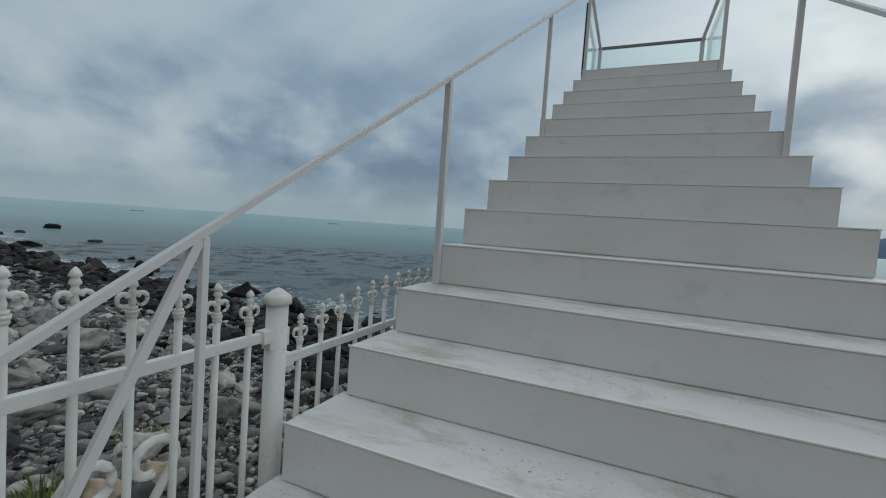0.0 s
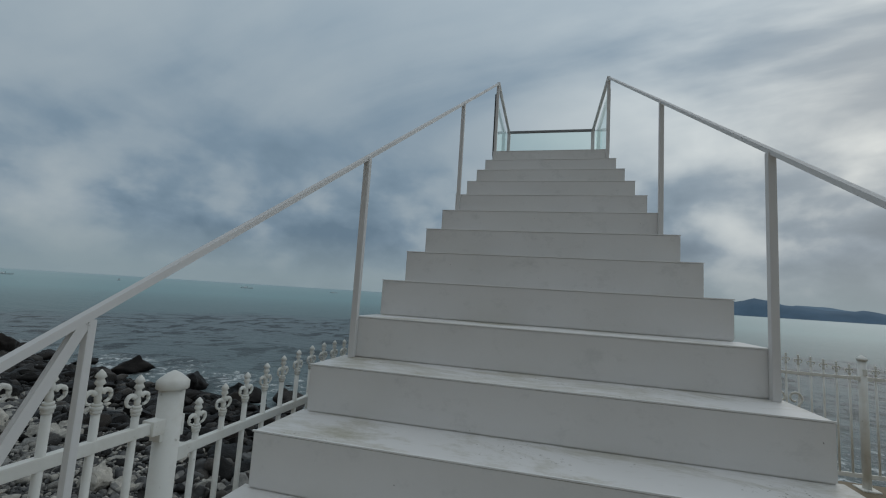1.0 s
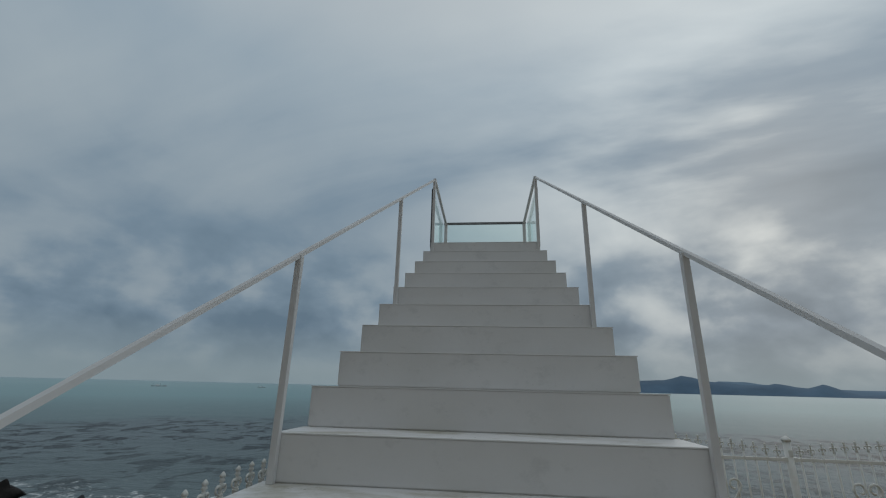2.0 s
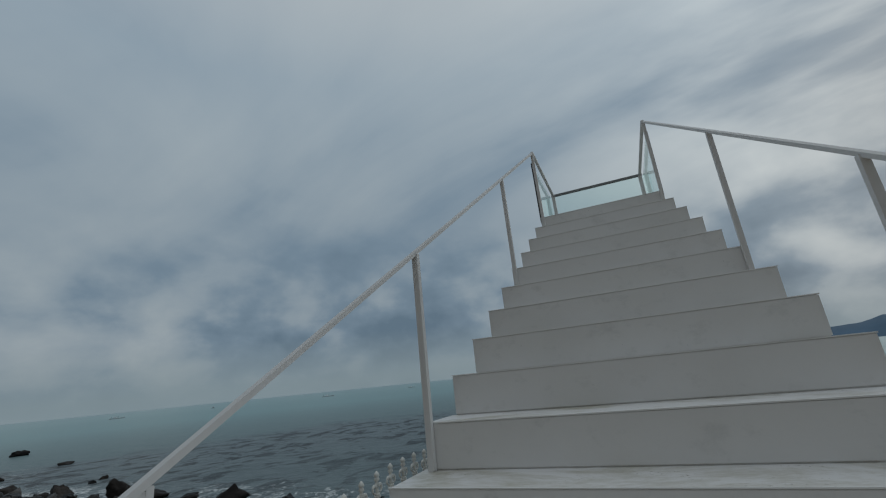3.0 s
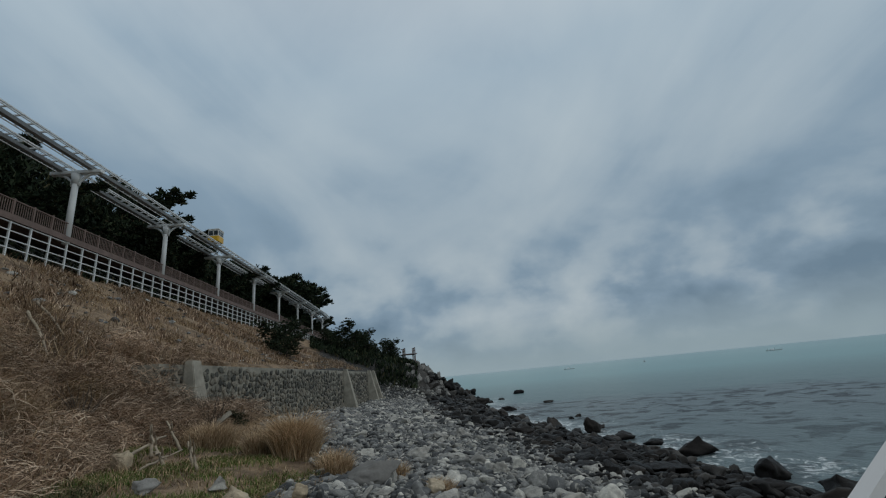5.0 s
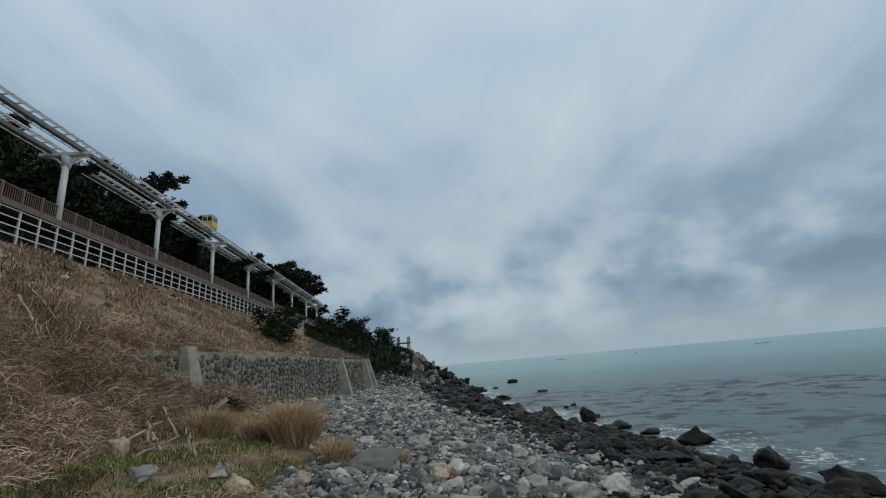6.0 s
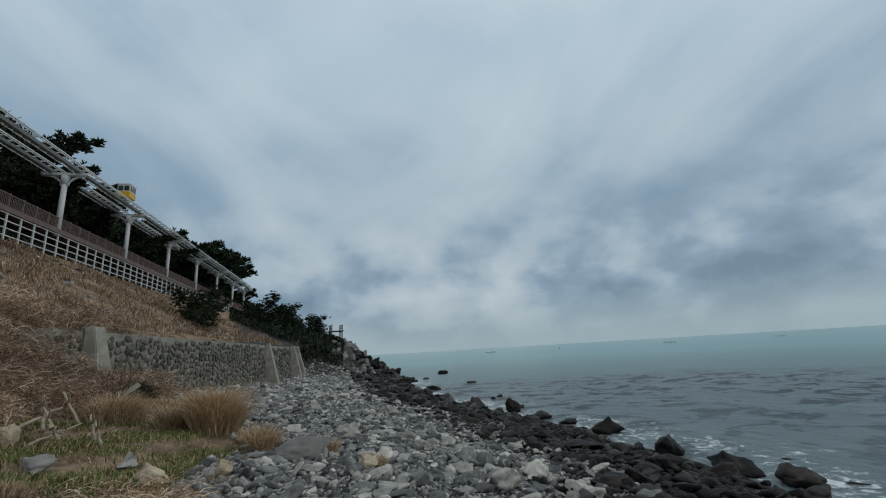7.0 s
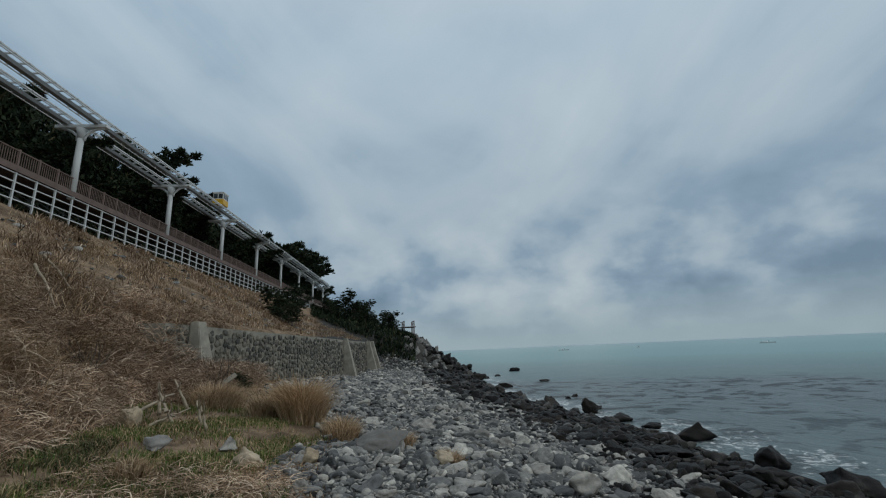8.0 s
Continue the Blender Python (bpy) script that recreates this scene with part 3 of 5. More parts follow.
# ---- iron fence round the terrace ----
def finial_mesh():
    """Cast spear head: ring collar, two curled arms and a leaf shaped point."""
    bm = bmesh.new()
    for z, r, h in ((0.0, 0.019, 0.008), (0.014, 0.022, 0.007), (0.028, 0.018, 0.006)):
        add_tube(bm, [(0, 0, z - h), (0, 0, z + h)], r, 10)
    prof = [(0.03, 0.011), (0.055, 0.013), (0.075, 0.009), (0.085, 0.017), (0.098, 0.012), (0.105, 0.010), (0.115, 0.020), (0.128, 0.015), (0.135, 0.012), (0.142, 0.021), (0.158, 0.014), (0.172, 0.003)]
    add_tube(bm, [(0, 0, z) for z, r in prof], [r for z, r in prof], 8)
    for s in (-1, 1):
        pts = []
        for i in range(11):
            a = radians(-95 + 250 * i / 10)
            rr = 0.024 - 0.0006 * i
            pts.append((0.0, s * (0.030 + rr * math.cos(a)), 0.062 + rr * 1.15 * math.sin(a)))
        add_tube(bm, pts, [0.006 + 0.0006 * i for i in range(11)], 6)
    me = bpy.data.meshes.new("finial")
    bm.to_mesh(me)
    bm.free()
    me.materials.append(FENCE)
    return me


FINIAL = finial_mesh()
FINIAL.transform(Matrix.Diagonal((0.62, 0.62, 0.58, 1)))


def picket_mesh(h):
    me = bpy.data.meshes.new("picket")
    bm = tube([(0, 0, 0.1), (0, 0, h)], 0.0095, 10)
    bm.to_mesh(me)
    bm.free()
    me.materials.append(FENCE)
    return me


def scroll_bm(flip):
    """Half of a heart of bent flat bar, curled inward at the top."""
    bm = bmesh.new()
    pts = [(0.0, 0.0)]
    for i in range(15):
        a = radians(-55 + 330 * i / 14)
        rr = 0.062 * (1 - 0.045 * i * 0.8)
        pts.append((0.062 + rr * math.cos(a), 0.20 + rr * math.sin(a)))
    add_tube(bm, [(0, flip * p[0] * 1.06, p[1] * 1.06) for p in pts], 0.0115, 8)
    return bm


SCROLLS = {}


def fence_panel(a, b, rail, rise, label, hearts=True):
    """A panel from post to post: two rails, arched row of spear pickets, heart scrolls."""
    a, b = Vector((*a, 0)), Vector((*b, 0))
    length = (b - a).length
    turn = math.degrees(math.atan2((b - a).y, (b - a).x)) - 90
    t = thing("iron_fence", label, "fence", a, "iron fence", turn=turn)
    part("top_rail", box(-0.011, 0.011, 0.03, length - 0.03, rail - 0.015, rail + 0.015, 0.004), FENCE, t)
    part("bottom_rail", box(-0.011, 0.011, 0.03, length - 0.03, 0.10, 0.14, 0.004), FENCE, t)
    for y in (0.045, length - 0.045):
        part("bracket", box(-0.02, 0.02, y - 0.022, y + 0.022, rail - 0.02, rail + 0.02, 0.003), FENCE, t)
    n = round(length / 0.108)
    for i in range(1, n):
        y = i * length / n
        arch = rise * math.sin(math.pi * i / n)
        p = part("picket", picket_mesh(rail + 0.025 + arch), FENCE, t)
        p.location = (0, y, 0)
        f = part("finial", FINIAL, None, p)
        f.location = (0, 0, rail + 0.02 + arch)
    if hearts:
        for c in (0.30, 0.70):
            cy = round(c * n) * length / n
            for flip in (-1, 1):
                if flip not in SCROLLS:
                    s = part("scroll", scroll_bm(flip), FENCE, t)
                    SCROLLS[flip] = s.data
                else:
                    s = part("scroll", SCROLLS[flip], None, t)
                s.location = (0.014, cy, rail - 0.455)
    return t


def fence_post(x, y, h=1.24):
    t = thing("fence_post", "cream painted round steel fence post with domed cap", "fence post", (x, y, 0), "iron fence posts")
    part("tube", tube([(0, 0, 0.0), (0, 0, h - 0.045)], 0.034, 20), FENCE, t)
    part("cap", tube([(0, 0, h - 0.05), (0, 0, h - 0.03), (0, 0, h - 0.022), (0, 0, h - 0.008), (0, 0, h)], [0.043, 0.043, 0.036, 0.018, 0.004], 24), FENCE, t)
    part("base_plate", box(-0.075, 0.075, -0.075, 0.075, 0.0, 0.012, 0.003), FENCE, t, "rust stained steel base plate")
    for s in (-1, 1):
        part("hinge", box(-0.018, 0.018, s * 0.034 - 0.006, s * 0.034 + 0.006, h - 0.19, h - 0.13, 0.002), FENCE, t)
    return t


FX, FY = -1.03, 3.25
for y in (-2.16, -0.745, 1.12, FY):
    fence_post(FX, y, 1.29)
for x in (0.9, 3.02, 5.14, 7.26):
    fence_post(x, FY)
cream = "cream white iron fence panel with arched spear pickets"
fence_panel((FX, -0.745), (FX, -2.16), 1.142, 0.135, cream)
fence_panel((FX, -0.745), (FX, 1.12), 1.048, 0.125, cream)
fence_panel((FX, 1.12), (FX, FY), 1.048, 0.12, cream)
for x0, x1 in ((FX, 0.9), (0.9, 3.02), (3.02, 5.14), (5.14, 7.26)):
    fence_panel((x0, FY), (x1, FY), 1.02, 0.09, cream)


# ---- stones ----
def stone_shape(seed, level=2, angular=0.5):
    """An ice-worn lump: a sphere cut by a few planes and roughened."""
    rng = random.Random(seed)
    bm = bmesh.new()
    bmesh.ops.create_icosphere(bm, subdivisions=level, radius=1.0)
    cuts = []
    for _ in range(7 if level < 3 else 13):
        d = Vector((rng.gauss(0, 1), rng.gauss(0, 1), rng.gauss(0, 1))).normalized()
        cuts.append((d, rng.uniform(0.4, 0.8)))
    off = Vector((seed * 3.1, seed * 1.7, 0))
    for v in bm.verts:
        c = v.co.copy()
        for d, h in cuts:
            over = c.dot(d) - h
            if over > 0:
                c -= d * over * (0.6 + 0.4 * angular)
        c *= 1 + 0.16 * noise.noise(c * 1.6 + off) + (0.20 * noise.noise(c * 2.6 + off) - 0.16 * abs(noise.noise(c * 4.5 + off)) if level > 2 else 0)
        v.co = c
    V = np.array([v.co[:] for v in bm.verts])
    F = np.array([[v.index for v in f.verts] for f in bm.faces])
    bm.free()
    return V, F


SHAPES = [stone_shape(i + 1, 2, 0.9) for i in range(14)]
ROUGH = [stone_shape(i + 101, 1, 0.5) for i in range(10)]
BIG = [stone_shape(40 + i, 4, 0.8) for i in range(9)]
MID = [stone_shape(70 + i, 3, 0.7) for i in range(10)]


def turns(rng, n, tilt):
    """Random turns: any heading, tilted a little."""
    a, b, c = rng.uniform(0, 2 * np.pi, n), rng.normal(0, tilt, n), rng.normal(0, tilt, n)
    ca, sa, cb, sb, cc, sc = np.cos(a), np.sin(a), np.cos(b), np.sin(b), np.cos(c), np.sin(c)
    o, l = np.zeros(n), np.ones(n)
    A = np.array([[ca, -sa, o], [sa, ca, o], [o, o, l]]).transpose(2, 0, 1)
    B = np.array([[l, o, o], [o, cb, -sb], [o, sb, cb]]).transpose(2, 0, 1)
    D = np.array([[cc, o, sc], [o, l, o], [-sc, o, cc]]).transpose(2, 0, 1)
    return A @ B @ D


def scatter(rng, shapes, x, y, z, r, flat=(0.45, 0.8), tilt=0.25):
    """Joined stones of radius r at the given places."""
    Vs, Fs, base = [], [], 0
    kind = rng.integers(0, len(shapes), len(x))
    for k, (V, F) in enumerate(shapes):
        i = np.flatnonzero(kind == k)
        if not len(i):
            continue
        s = np.stack([r[i] * rng.uniform(0.8, 1.3, len(i)), r[i] * rng.uniform(0.65, 1.0, len(i)), r[i] * rng.uniform(*flat, len(i))], -1)
        R = turns(rng, len(i), tilt)
        P = np.einsum("nij,nvj->nvi", R, V[None] * s[:, None]) + np.stack([x[i], y[i], z[i]], -1)[:, None]
        Vs.append(P.reshape(-1, 3))
        Fs.append((F[None] + (np.arange(len(i)) * len(V))[:, None, None]).reshape(-1, 3) + base)
        base += len(i) * len(V)
    return np.concatenate(Vs), np.concatenate(Fs)


def on_patio(x, y, pad=0.15):
    return (x > -1.5 - pad) & (y < 3.42 + pad)


rng = np.random.default_rng(7)


def beach_points(n, x0, x1, lo, hi):
    """Places between two lines of y over x."""
    x = rng.uniform(x0, x1, n)
    a, b = lo(x), hi(x)
    y = a + rng.uniform(0, 1, n) * (b - a)
    keep = ~on_patio(x, y)
    return x[keep], y[keep]


def stones(name, label, mat, shapes, sets, flat, tilt=0.25):
    xs_, ys_, rs_ = [], [], []
    for n, x0, x1, lo, hi, r0, r1, power in sets:
        x, y = beach_points(n, x0, x1, lo, hi)
        xs_.append(x), ys_.append(y)
        rs_.append(r0 + (r1 - r0) * rng.uniform(0, 1, len(x)) ** power)
    x, y, r = np.concatenate(xs_), np.concatenate(ys_), np.concatenate(rs_)
    z = land(x, y) + r * rng.uniform(0.05, 0.4, len(x))
    V, F = scatter(rng, shapes, x, y, z, r, flat, tilt)
    return tagged(new(name, solid(name, V, F, mat, False)), label, "stones", kind="stuff")


limit = lambda x: np.maximum(stone_limit(x) - 0.5, toe_y(x) + 0.3)
dark_edge = lambda x: shore_y(x) - 4.6 + 1.3 * rolling(x, x * 0.3, 2.6, 5.0)
wet_edge = lambda x: shore_y(x) - 6.2 + 1.5 * rolling(x, x * 0.3, 1.7, 2.0)
stones("beach_stones", "grey pebbles and cobbles piled on the beach", DRY_STONE, SHAPES,
       [(4200, -9, 1, limit, dark_edge, 0.045, 0.13, 2.2), (5200, -20, -9, limit, dark_edge, 0.06, 0.19, 2.2)], (0.35, 0.7), 0.35)
stones("beach_pebbles", "small grey pebbles filling the gaps on the beach", DRY_STONE, ROUGH,
       [(23000, -9, 1, limit, dark_edge, 0.018, 0.07, 1.8), (17000, -20, -9, limit, dark_edge, 0.03, 0.11, 1.8)], (0.4, 0.75), 0.4)
stones("far_beach_stones", "grey cobbles on the far part of the beach", DRY_STONE, ROUGH,
       [(11000, -38, -20, limit, dark_edge, 0.06, 0.24, 2.2), (7000, -68, -38, limit, dark_edge, 0.1, 0.38, 2.0)], (0.4, 0.7), 0.35)
stones("beach_cobbles", "larger grey cobbles lying among the pebbles", DRY_STONE, MID,
       [(60, -9, 0, lambda x: limit(x) + 0.6, dark_edge, 0.1, 0.2, 1.8), (300, -22, -9, lambda x: limit(x) + 1, dark_edge, 0.13, 0.36, 2.0),
        (160, -45, -22, lambda x: limit(x) + 2, dark_edge, 0.2, 0.48, 1.8)], (0.35, 0.65), 0.35)
stones("shore_rocks", "dark wet rocks heaped along the waterline", WET_STONE, MID,
       [(520, -9, 6, wet_edge, lambda x: shore_y(x) - 0.7, 0.12, 0.36, 2.2), (420, -25, -9, wet_edge, lambda x: shore_y(x) - 0.5, 0.14, 0.44, 2.2),
        (380, -55, -25, wet_edge, lambda x: shore_y(x) + 0.4, 0.25, 0.7, 1.7), (220, -90, -55, lambda x: shore_y(x) - 7, lambda x: shore_y(x) + 0.8, 0.5, 1.3, 1.5)], (0.35, 0.7), 0.3)
stones("shore_pebbles", "small dark wet stones between the shore rocks", WET_STONE, SHAPES,
       [(4200, -26, 6, lambda x: wet_edge(x) - 0.8, lambda x: shore_y(x) - 0.3, 0.05, 0.2, 1.7)], (0.4, 0.75), 0.35)


lo_slope, hi_slope = lambda x: deck_y(x) + 1.5, lambda x: wall_y(x) - 1.6
stones("slope_stones", "pale flat stones showing through the dry slope", DRY_STONE, SHAPES, [(420, -62, -22, lo_slope, hi_slope, 0.08, 0.34, 2.5)], (0.2, 0.45), 0.3)


def boulder_meshes(shapes, mat, name):
    made = []
    for V, F in shapes:
        me = solid(name, V, F, mat, False)
        made.append(me)

    return made


WET_M, PALE_M, TAN_M, CLIFF_M = (boulder_meshes(BIG, m, "boulder") for m in (WET_ROCK, PALE_ROCK, TAN_ROCK, CLIFF_ROCK))


def boulder(x, y, size, meshes, i, label, name="boulder", z=None, turn=None, sink=0.25, group=""):
    ob = new(name, meshes[i % len(meshes)])
    base = float(land(x, y)) if z is None else z
    ob.location = (x, y, base + size[2] * (1 - 2 * sink))
    ob.scale = size if name != "sea_rock" else (size[0] * 0.85, size[1] * 0.85, size[2] * 0.9)
    ob.rotation_euler = (0, 0, (i * 1.7) if turn is None else turn)
    return tagged(ob, label, "rock", group)


DRY_COBBLE = stone_material("dry grey beach cobble", [(0.0, (0.09, 0.092, 0.094)), (0.35, (0.20, 0.20, 0.195)), (0.7, (0.34, 0.33, 0.30)), (1.0, (0.58, 0.55, 0.49))], 0.8, 6.0, False)
COBBLE_M, SHORE_M = boulder_meshes(MID, DRY_COBBLE, "cobble"), boulder_meshes(MID, WET_ROCK, "shore_rock")
for i in range(260):
    x = -2.5 - 13.5 * rng.uniform()
    y = float(rng.uniform(limit(x) + 0.4, dark_edge(x)))
    s = 0.10 + 0.17 * rng.uniform() ** 1.7
    if not on_patio(x, y, 0.5):
        boulder(x, y, (s * 1.35, s, s * rng.uniform(0.5, 0.8)), COBBLE_M, i, "worn grey cobble lying among smaller pebbles", "cobble", group="beach cobbles", turn=rng.uniform(0, 6.28), sink=0.3)
for i in range(230):
    x = -3 - 20 * rng.uniform()
    y = float(rng.uniform(wet_edge(x), shore_y(x) - 0.6))
    s = 0.16 + 0.26 * rng.uniform() ** 1.8
    boulder(x, y, (s * 1.4, s, s * rng.uniform(0.5, 0.8)), SHORE_M, i, "dark wet rock in the heap along the waterline", "shore_rock", group="shore rocks", turn=rng.uniform(0, 6.28), sink=0.3)
# rocks standing in the sea and on the waterline, with half sizes
SEA_ROCKS = [(-46.2, 22.1, 0.9, 0.6, 0.45), (-68.8, 28.6, 1.4, 0.8, 0.7), (-15.6, 12.0, 1.35, 0.75, 0.62), (-24, 13, 0.8, 0.7, 0.7), (-12.0, 11.2, 0.95, 0.8, 0.55),
             (-30.5, 15.4, 0.6, 0.4, 0.28), (-31.5, 16.6, 0.6, 0.4, 0.26), (-42.5, 15.9, 1.2, 0.8, 0.5), (-20.5, 12.3, 0.9, 0.6, 0.4), (-18.4, 12.4, 0.7, 0.5, 0.35),
             (-7.9, 10.7, 0.95, 0.7, 0.5), (-9.5, 10.6, 1.2, 0.8, 0.5), (-9.1, 12.9, 0.5, 0.3, 0.16), (-7.2, 12.0, 0.4, 0.3, 0.16), (-53.7, 16.9, 1.6, 1.2, 0.8),
             (-95, 27.8, 2.4, 1.2, 0.7), (-59.2, 21.8, 1.0, 0.7, 0.35), (-25.2, 14.2, 0.7, 0.5, 0.3), (-37.5, 19, 0.5, 0.3, 0.15), (-56.4, 19, 1.0, 0.7, 0.4),
             (-88, 25.5, 2.0, 1.2, 0.9), (-81, 24.6, 1.8, 1.2, 1.0), (-33.5, 12.9, 1.0, 0.7, 0.55), (-38.5, 13.4, 1.3, 0.9, 0.6), (-28, 12.6, 1.0, 0.7, 0.5), (4.5, 10.8, 0.6, 0.4, 0.35), (2.4, 11.2, 0.5, 0.4, 0.3), (6.5, 11, 0.8, 0.5, 0.35)]
for i, (x, y, a, b, c) in enumerate(SEA_ROCKS):
    boulder(x, y, (a, b, c), WET_M, i, "dark wet boulder standing in the shallow sea", "sea_rock", z=max(SEA - 0.15, float(land(x, y))) if y > shore_y(x) - 1 else None, group="sea rocks", sink=0.3, turn=0.4 + 0.5 * i)
for i in range(30):
    x = -4 - 46 * rng.uniform() ** 1.2
    y = float(shore_y(x)) - rng.uniform(0.5, 5.5)
    s = rng.uniform(0.3, 0.56) * (1 + 0.012 * abs(x))
    boulder(x, y, (s * 1.35, s * 0.95, s * 0.5), WET_M, i + 3, "dark rounded shore boulder among wet rocks", "shore_boulder", group="shore boulders")
for i in range(44):
    x = -4 - 34 * rng.uniform() ** 1.1
    y = float(rng.uniform(limit(x) + 1.2, shore_y(x) - 6))
    if on_patio(x, y, 0.8):
        continue
    s = rng.uniform(0.16, 0.32) * (1 + 0.02 * abs(x))
    boulder(x, y, (s * 1.3, s * 0.9, s * 0.6), PALE_M, i, "pale grey worn boulder on the pebble beach", "beach_boulder", group="beach boulders")
for x, y, a, b, c, ms, label in ((-9.9, -3.5, 0.34, 0.30, 0.24, TAN_M, "tan rounded boulder at the edge of the grass"), (-11.0, -4.0, 0.24, 0.2, 0.18, PALE_M, "pale boulder at the edge of the grass"),
                                 (-6.8, -1.75, 0.34, 0.27, 0.2, PALE_M, "whitish tan boulder half buried in straw"), (-10.9, -5.3, 0.42, 0.3, 0.2, CLIFF_M, "flat grey rock lying in green grass"),
                                 (-13.6, -6.7, 0.30, 0.26, 0.36, TAN_M, "upright tan boulder beside driftwood"), (-8.2, -2.5, 0.24, 0.2, 0.14, PALE_M, "pale stone in dry straw"),
                                 (-10.1, -2.4, 0.28, 0.2, 0.2, TAN_M, "tan stone on the pebbles"), (-10.2, 0.3, 0.33, 0.25, 0.2, TAN_M, "orange tan stone among grey pebbles"),
                                 (-3.7, 0.6, 0.24, 0.2, 0.16, TAN_M, "tan boulder beyond the fence"), (-3.75, 0.2, 0.27, 0.2, 0.15, TAN_M, "orange tan boulder beyond the fence"), (-11.4, -1.0, 0.85, 0.6, 0.3, CLIFF_M, "broad flat grey boulder"), (-8.6, 2.6, 0.5, 0.35, 0.28, PALE_M, "pale banded boulder on the beach")):
    boulder(x, y, (a, b, c), ms, int(abs(x) * 3), label)
# rocky point under the trees
for i in range(80):
    x = -66 - 24 * rng.uniform()
    d = 0.5 + 10 * rng.uniform()
    y = float(shore_y(x)) - d
    s = rng.uniform(0.6, 1.35) * (0.7 if d > 6 else 1.0)
    boulder(x, y, (s, s * 0.8, s * rng.uniform(0.7, 1.3)), CLIFF_M if d > 3.2 else WET_M, i, "grey broken cliff rock on the point" if d > 3.2 else "dark wet rock at the foot of the point", "cliff_rock", group="cliff rocks", sink=0.3)


# ---- retaining wall of rubble ----
wall = thing("wall_retaining", "dark rubble stone retaining wall with pale mortar", "wall", (0, 0, 0), kind="structure")
WALL_A, WALL_B = -21.4, -68.0
bm = bmesh.new()
for x0, x1 in ((WALL_A, -40.0), (-40.0, WALL_B)):
    vs = []
    for x in (x0, x1):
        y = float(wall_y(x))
        for dy, z in ((0.12, -1.6), (0.0, 3.26), (-1.0, 3.26), (-1.0, -1.6)):
            vs.append(bm.verts.new((x, y + dy, z)))
    for k in range(4):
        bm.faces.new((vs[k], vs[(k + 1) % 4], vs[4 + (k + 1) % 4], vs[4 + k]))
    bm.faces.new(vs[:4][::-1])
    bm.faces.new(vs[4:])
bmesh.ops.recalc_face_normals(bm, faces=bm.faces[:])
part("mortar_body", bm, MORTAR, wall)
wall_turn = math.atan2(-0.301, 1.0)


def wall_stones():
    """Rows of uneven stones, face out."""
    rows = []
    x = WALL_A - 0.2
    while x > WALL_B + 0.3:
        far_step = 1.0 if x > -45 else 1.35
        z = -0.9 + rng.uniform(0, 0.3)
        while z < 3.1:
            rows.append((x + rng.uniform(-0.12, 0.12), z + rng.uniform(-0.07, 0.07), rng.uniform(0.19, 0.27) * far_step, rng.uniform(0.155, 0.215) * far_step, rng.uniform(-0.6, 0.6)))
            z += 0.335 * far_step
        x -= 0.40 * far_step
    return rows


rows = [r for r in wall_stones() if r[1] > float(land(r[0], wall_y(r[0]) + 0.4)) - 0.2]
near = [r for r in rows if -29.5 < r[0] < -22.5][:295]
near_set = set(near)
stone_meshes = [solid("stone", V * (1, 1, 1), F, WALL_STONE, False) for V, F in SHAPES[:8]]
rest = [r for r in rows if r not in near_set]
Vs, Fs = [], []
for i, (x, z, a, b, tilt) in enumerate(rest):
    V, F = SHAPES[i % 14]
    R = np.array((Matrix.Rotation(wall_turn, 3, "Z") @ Matrix.Rotation(tilt, 3, "Y")))
    Vs.append((V * (a, 0.055, b)) @ R.T + (x, float(wall_y(x)) + 0.06 + 0.1 * (3.26 - z) / 4.9, z))
    Fs.append(F + i * len(V))
ob = part("wall_stones", solid("wall_stones", np.concatenate(Vs), np.concatenate(Fs), WALL_STONE_FAR, False), None, wall)
ob["kind"] = "stuff"


def buttress(x, width, foot, label):
    """A leaning concrete pier against the wall."""
    y = float(wall_y(x))
    t = thing("buttress", label, "buttress", (x, y, 0), "wall buttresses", turn=math.degrees(wall_turn))
    z0 = float(land(x, y + 0.8)) - 0.4
    bm = bmesh.new()
    w0, w1 = width, width * 0.55
    lo = [(-w0, 0.1, z0), (w0, 0.1, z0), (w0, foot, z0), (-w0, foot, z0)]
    hi = [(-w1, 0.05, 3.42), (w1, 0.05, 3.42), (w1, 0.42, 3.42), (-w1, 0.42, 3.42)]
    vs = [bm.verts.new(p) for p in lo + hi]
    bm.faces.new(vs[:4][::-1])
    bm.faces.new(vs[4:])
    for k in range(4):
        bm.faces.new((vs[k], vs[(k + 1) % 4], vs[4 + (k + 1) % 4], vs[4 + k]))
    bmesh.ops.recalc_face_normals(bm, faces=bm.faces[:])
    bmesh.ops.bevel(bm, geom=bm.edges[:], offset=0.03, segments=2, affect="EDGES")
    part("pier", bm, CONCRETE, t)
    part("footing", box(-w0 * 1.25, w0 * 1.25, 0.3, foot + 0.3, z0 - 0.3, z0 + 0.42, 0.04), CONCRETE, t)


buttress(-23.3, 0.62, 1.1, "pale concrete buttress leaning on the rubble wall")
buttress(-50.2, 0.55, 1.6, "narrow concrete buttress at the far wall")
buttress(-62.5, 0.5, 1.6, "narrow concrete buttress at the far wall")
buttress(-65.2, 0.5, 1.6, "narrow concrete buttress at the far wall")
slab = part("concrete_slab", box(-0.55, 0.55, -0.35, 0.35, -0.09, 0.09, 0.02), CONCRETE)
slab.matrix_world = pose(-21.3, -6.1, 0.75, 34, -12, 20)
tagged(slab, "broken concrete slab tilted on the bank", "slab")


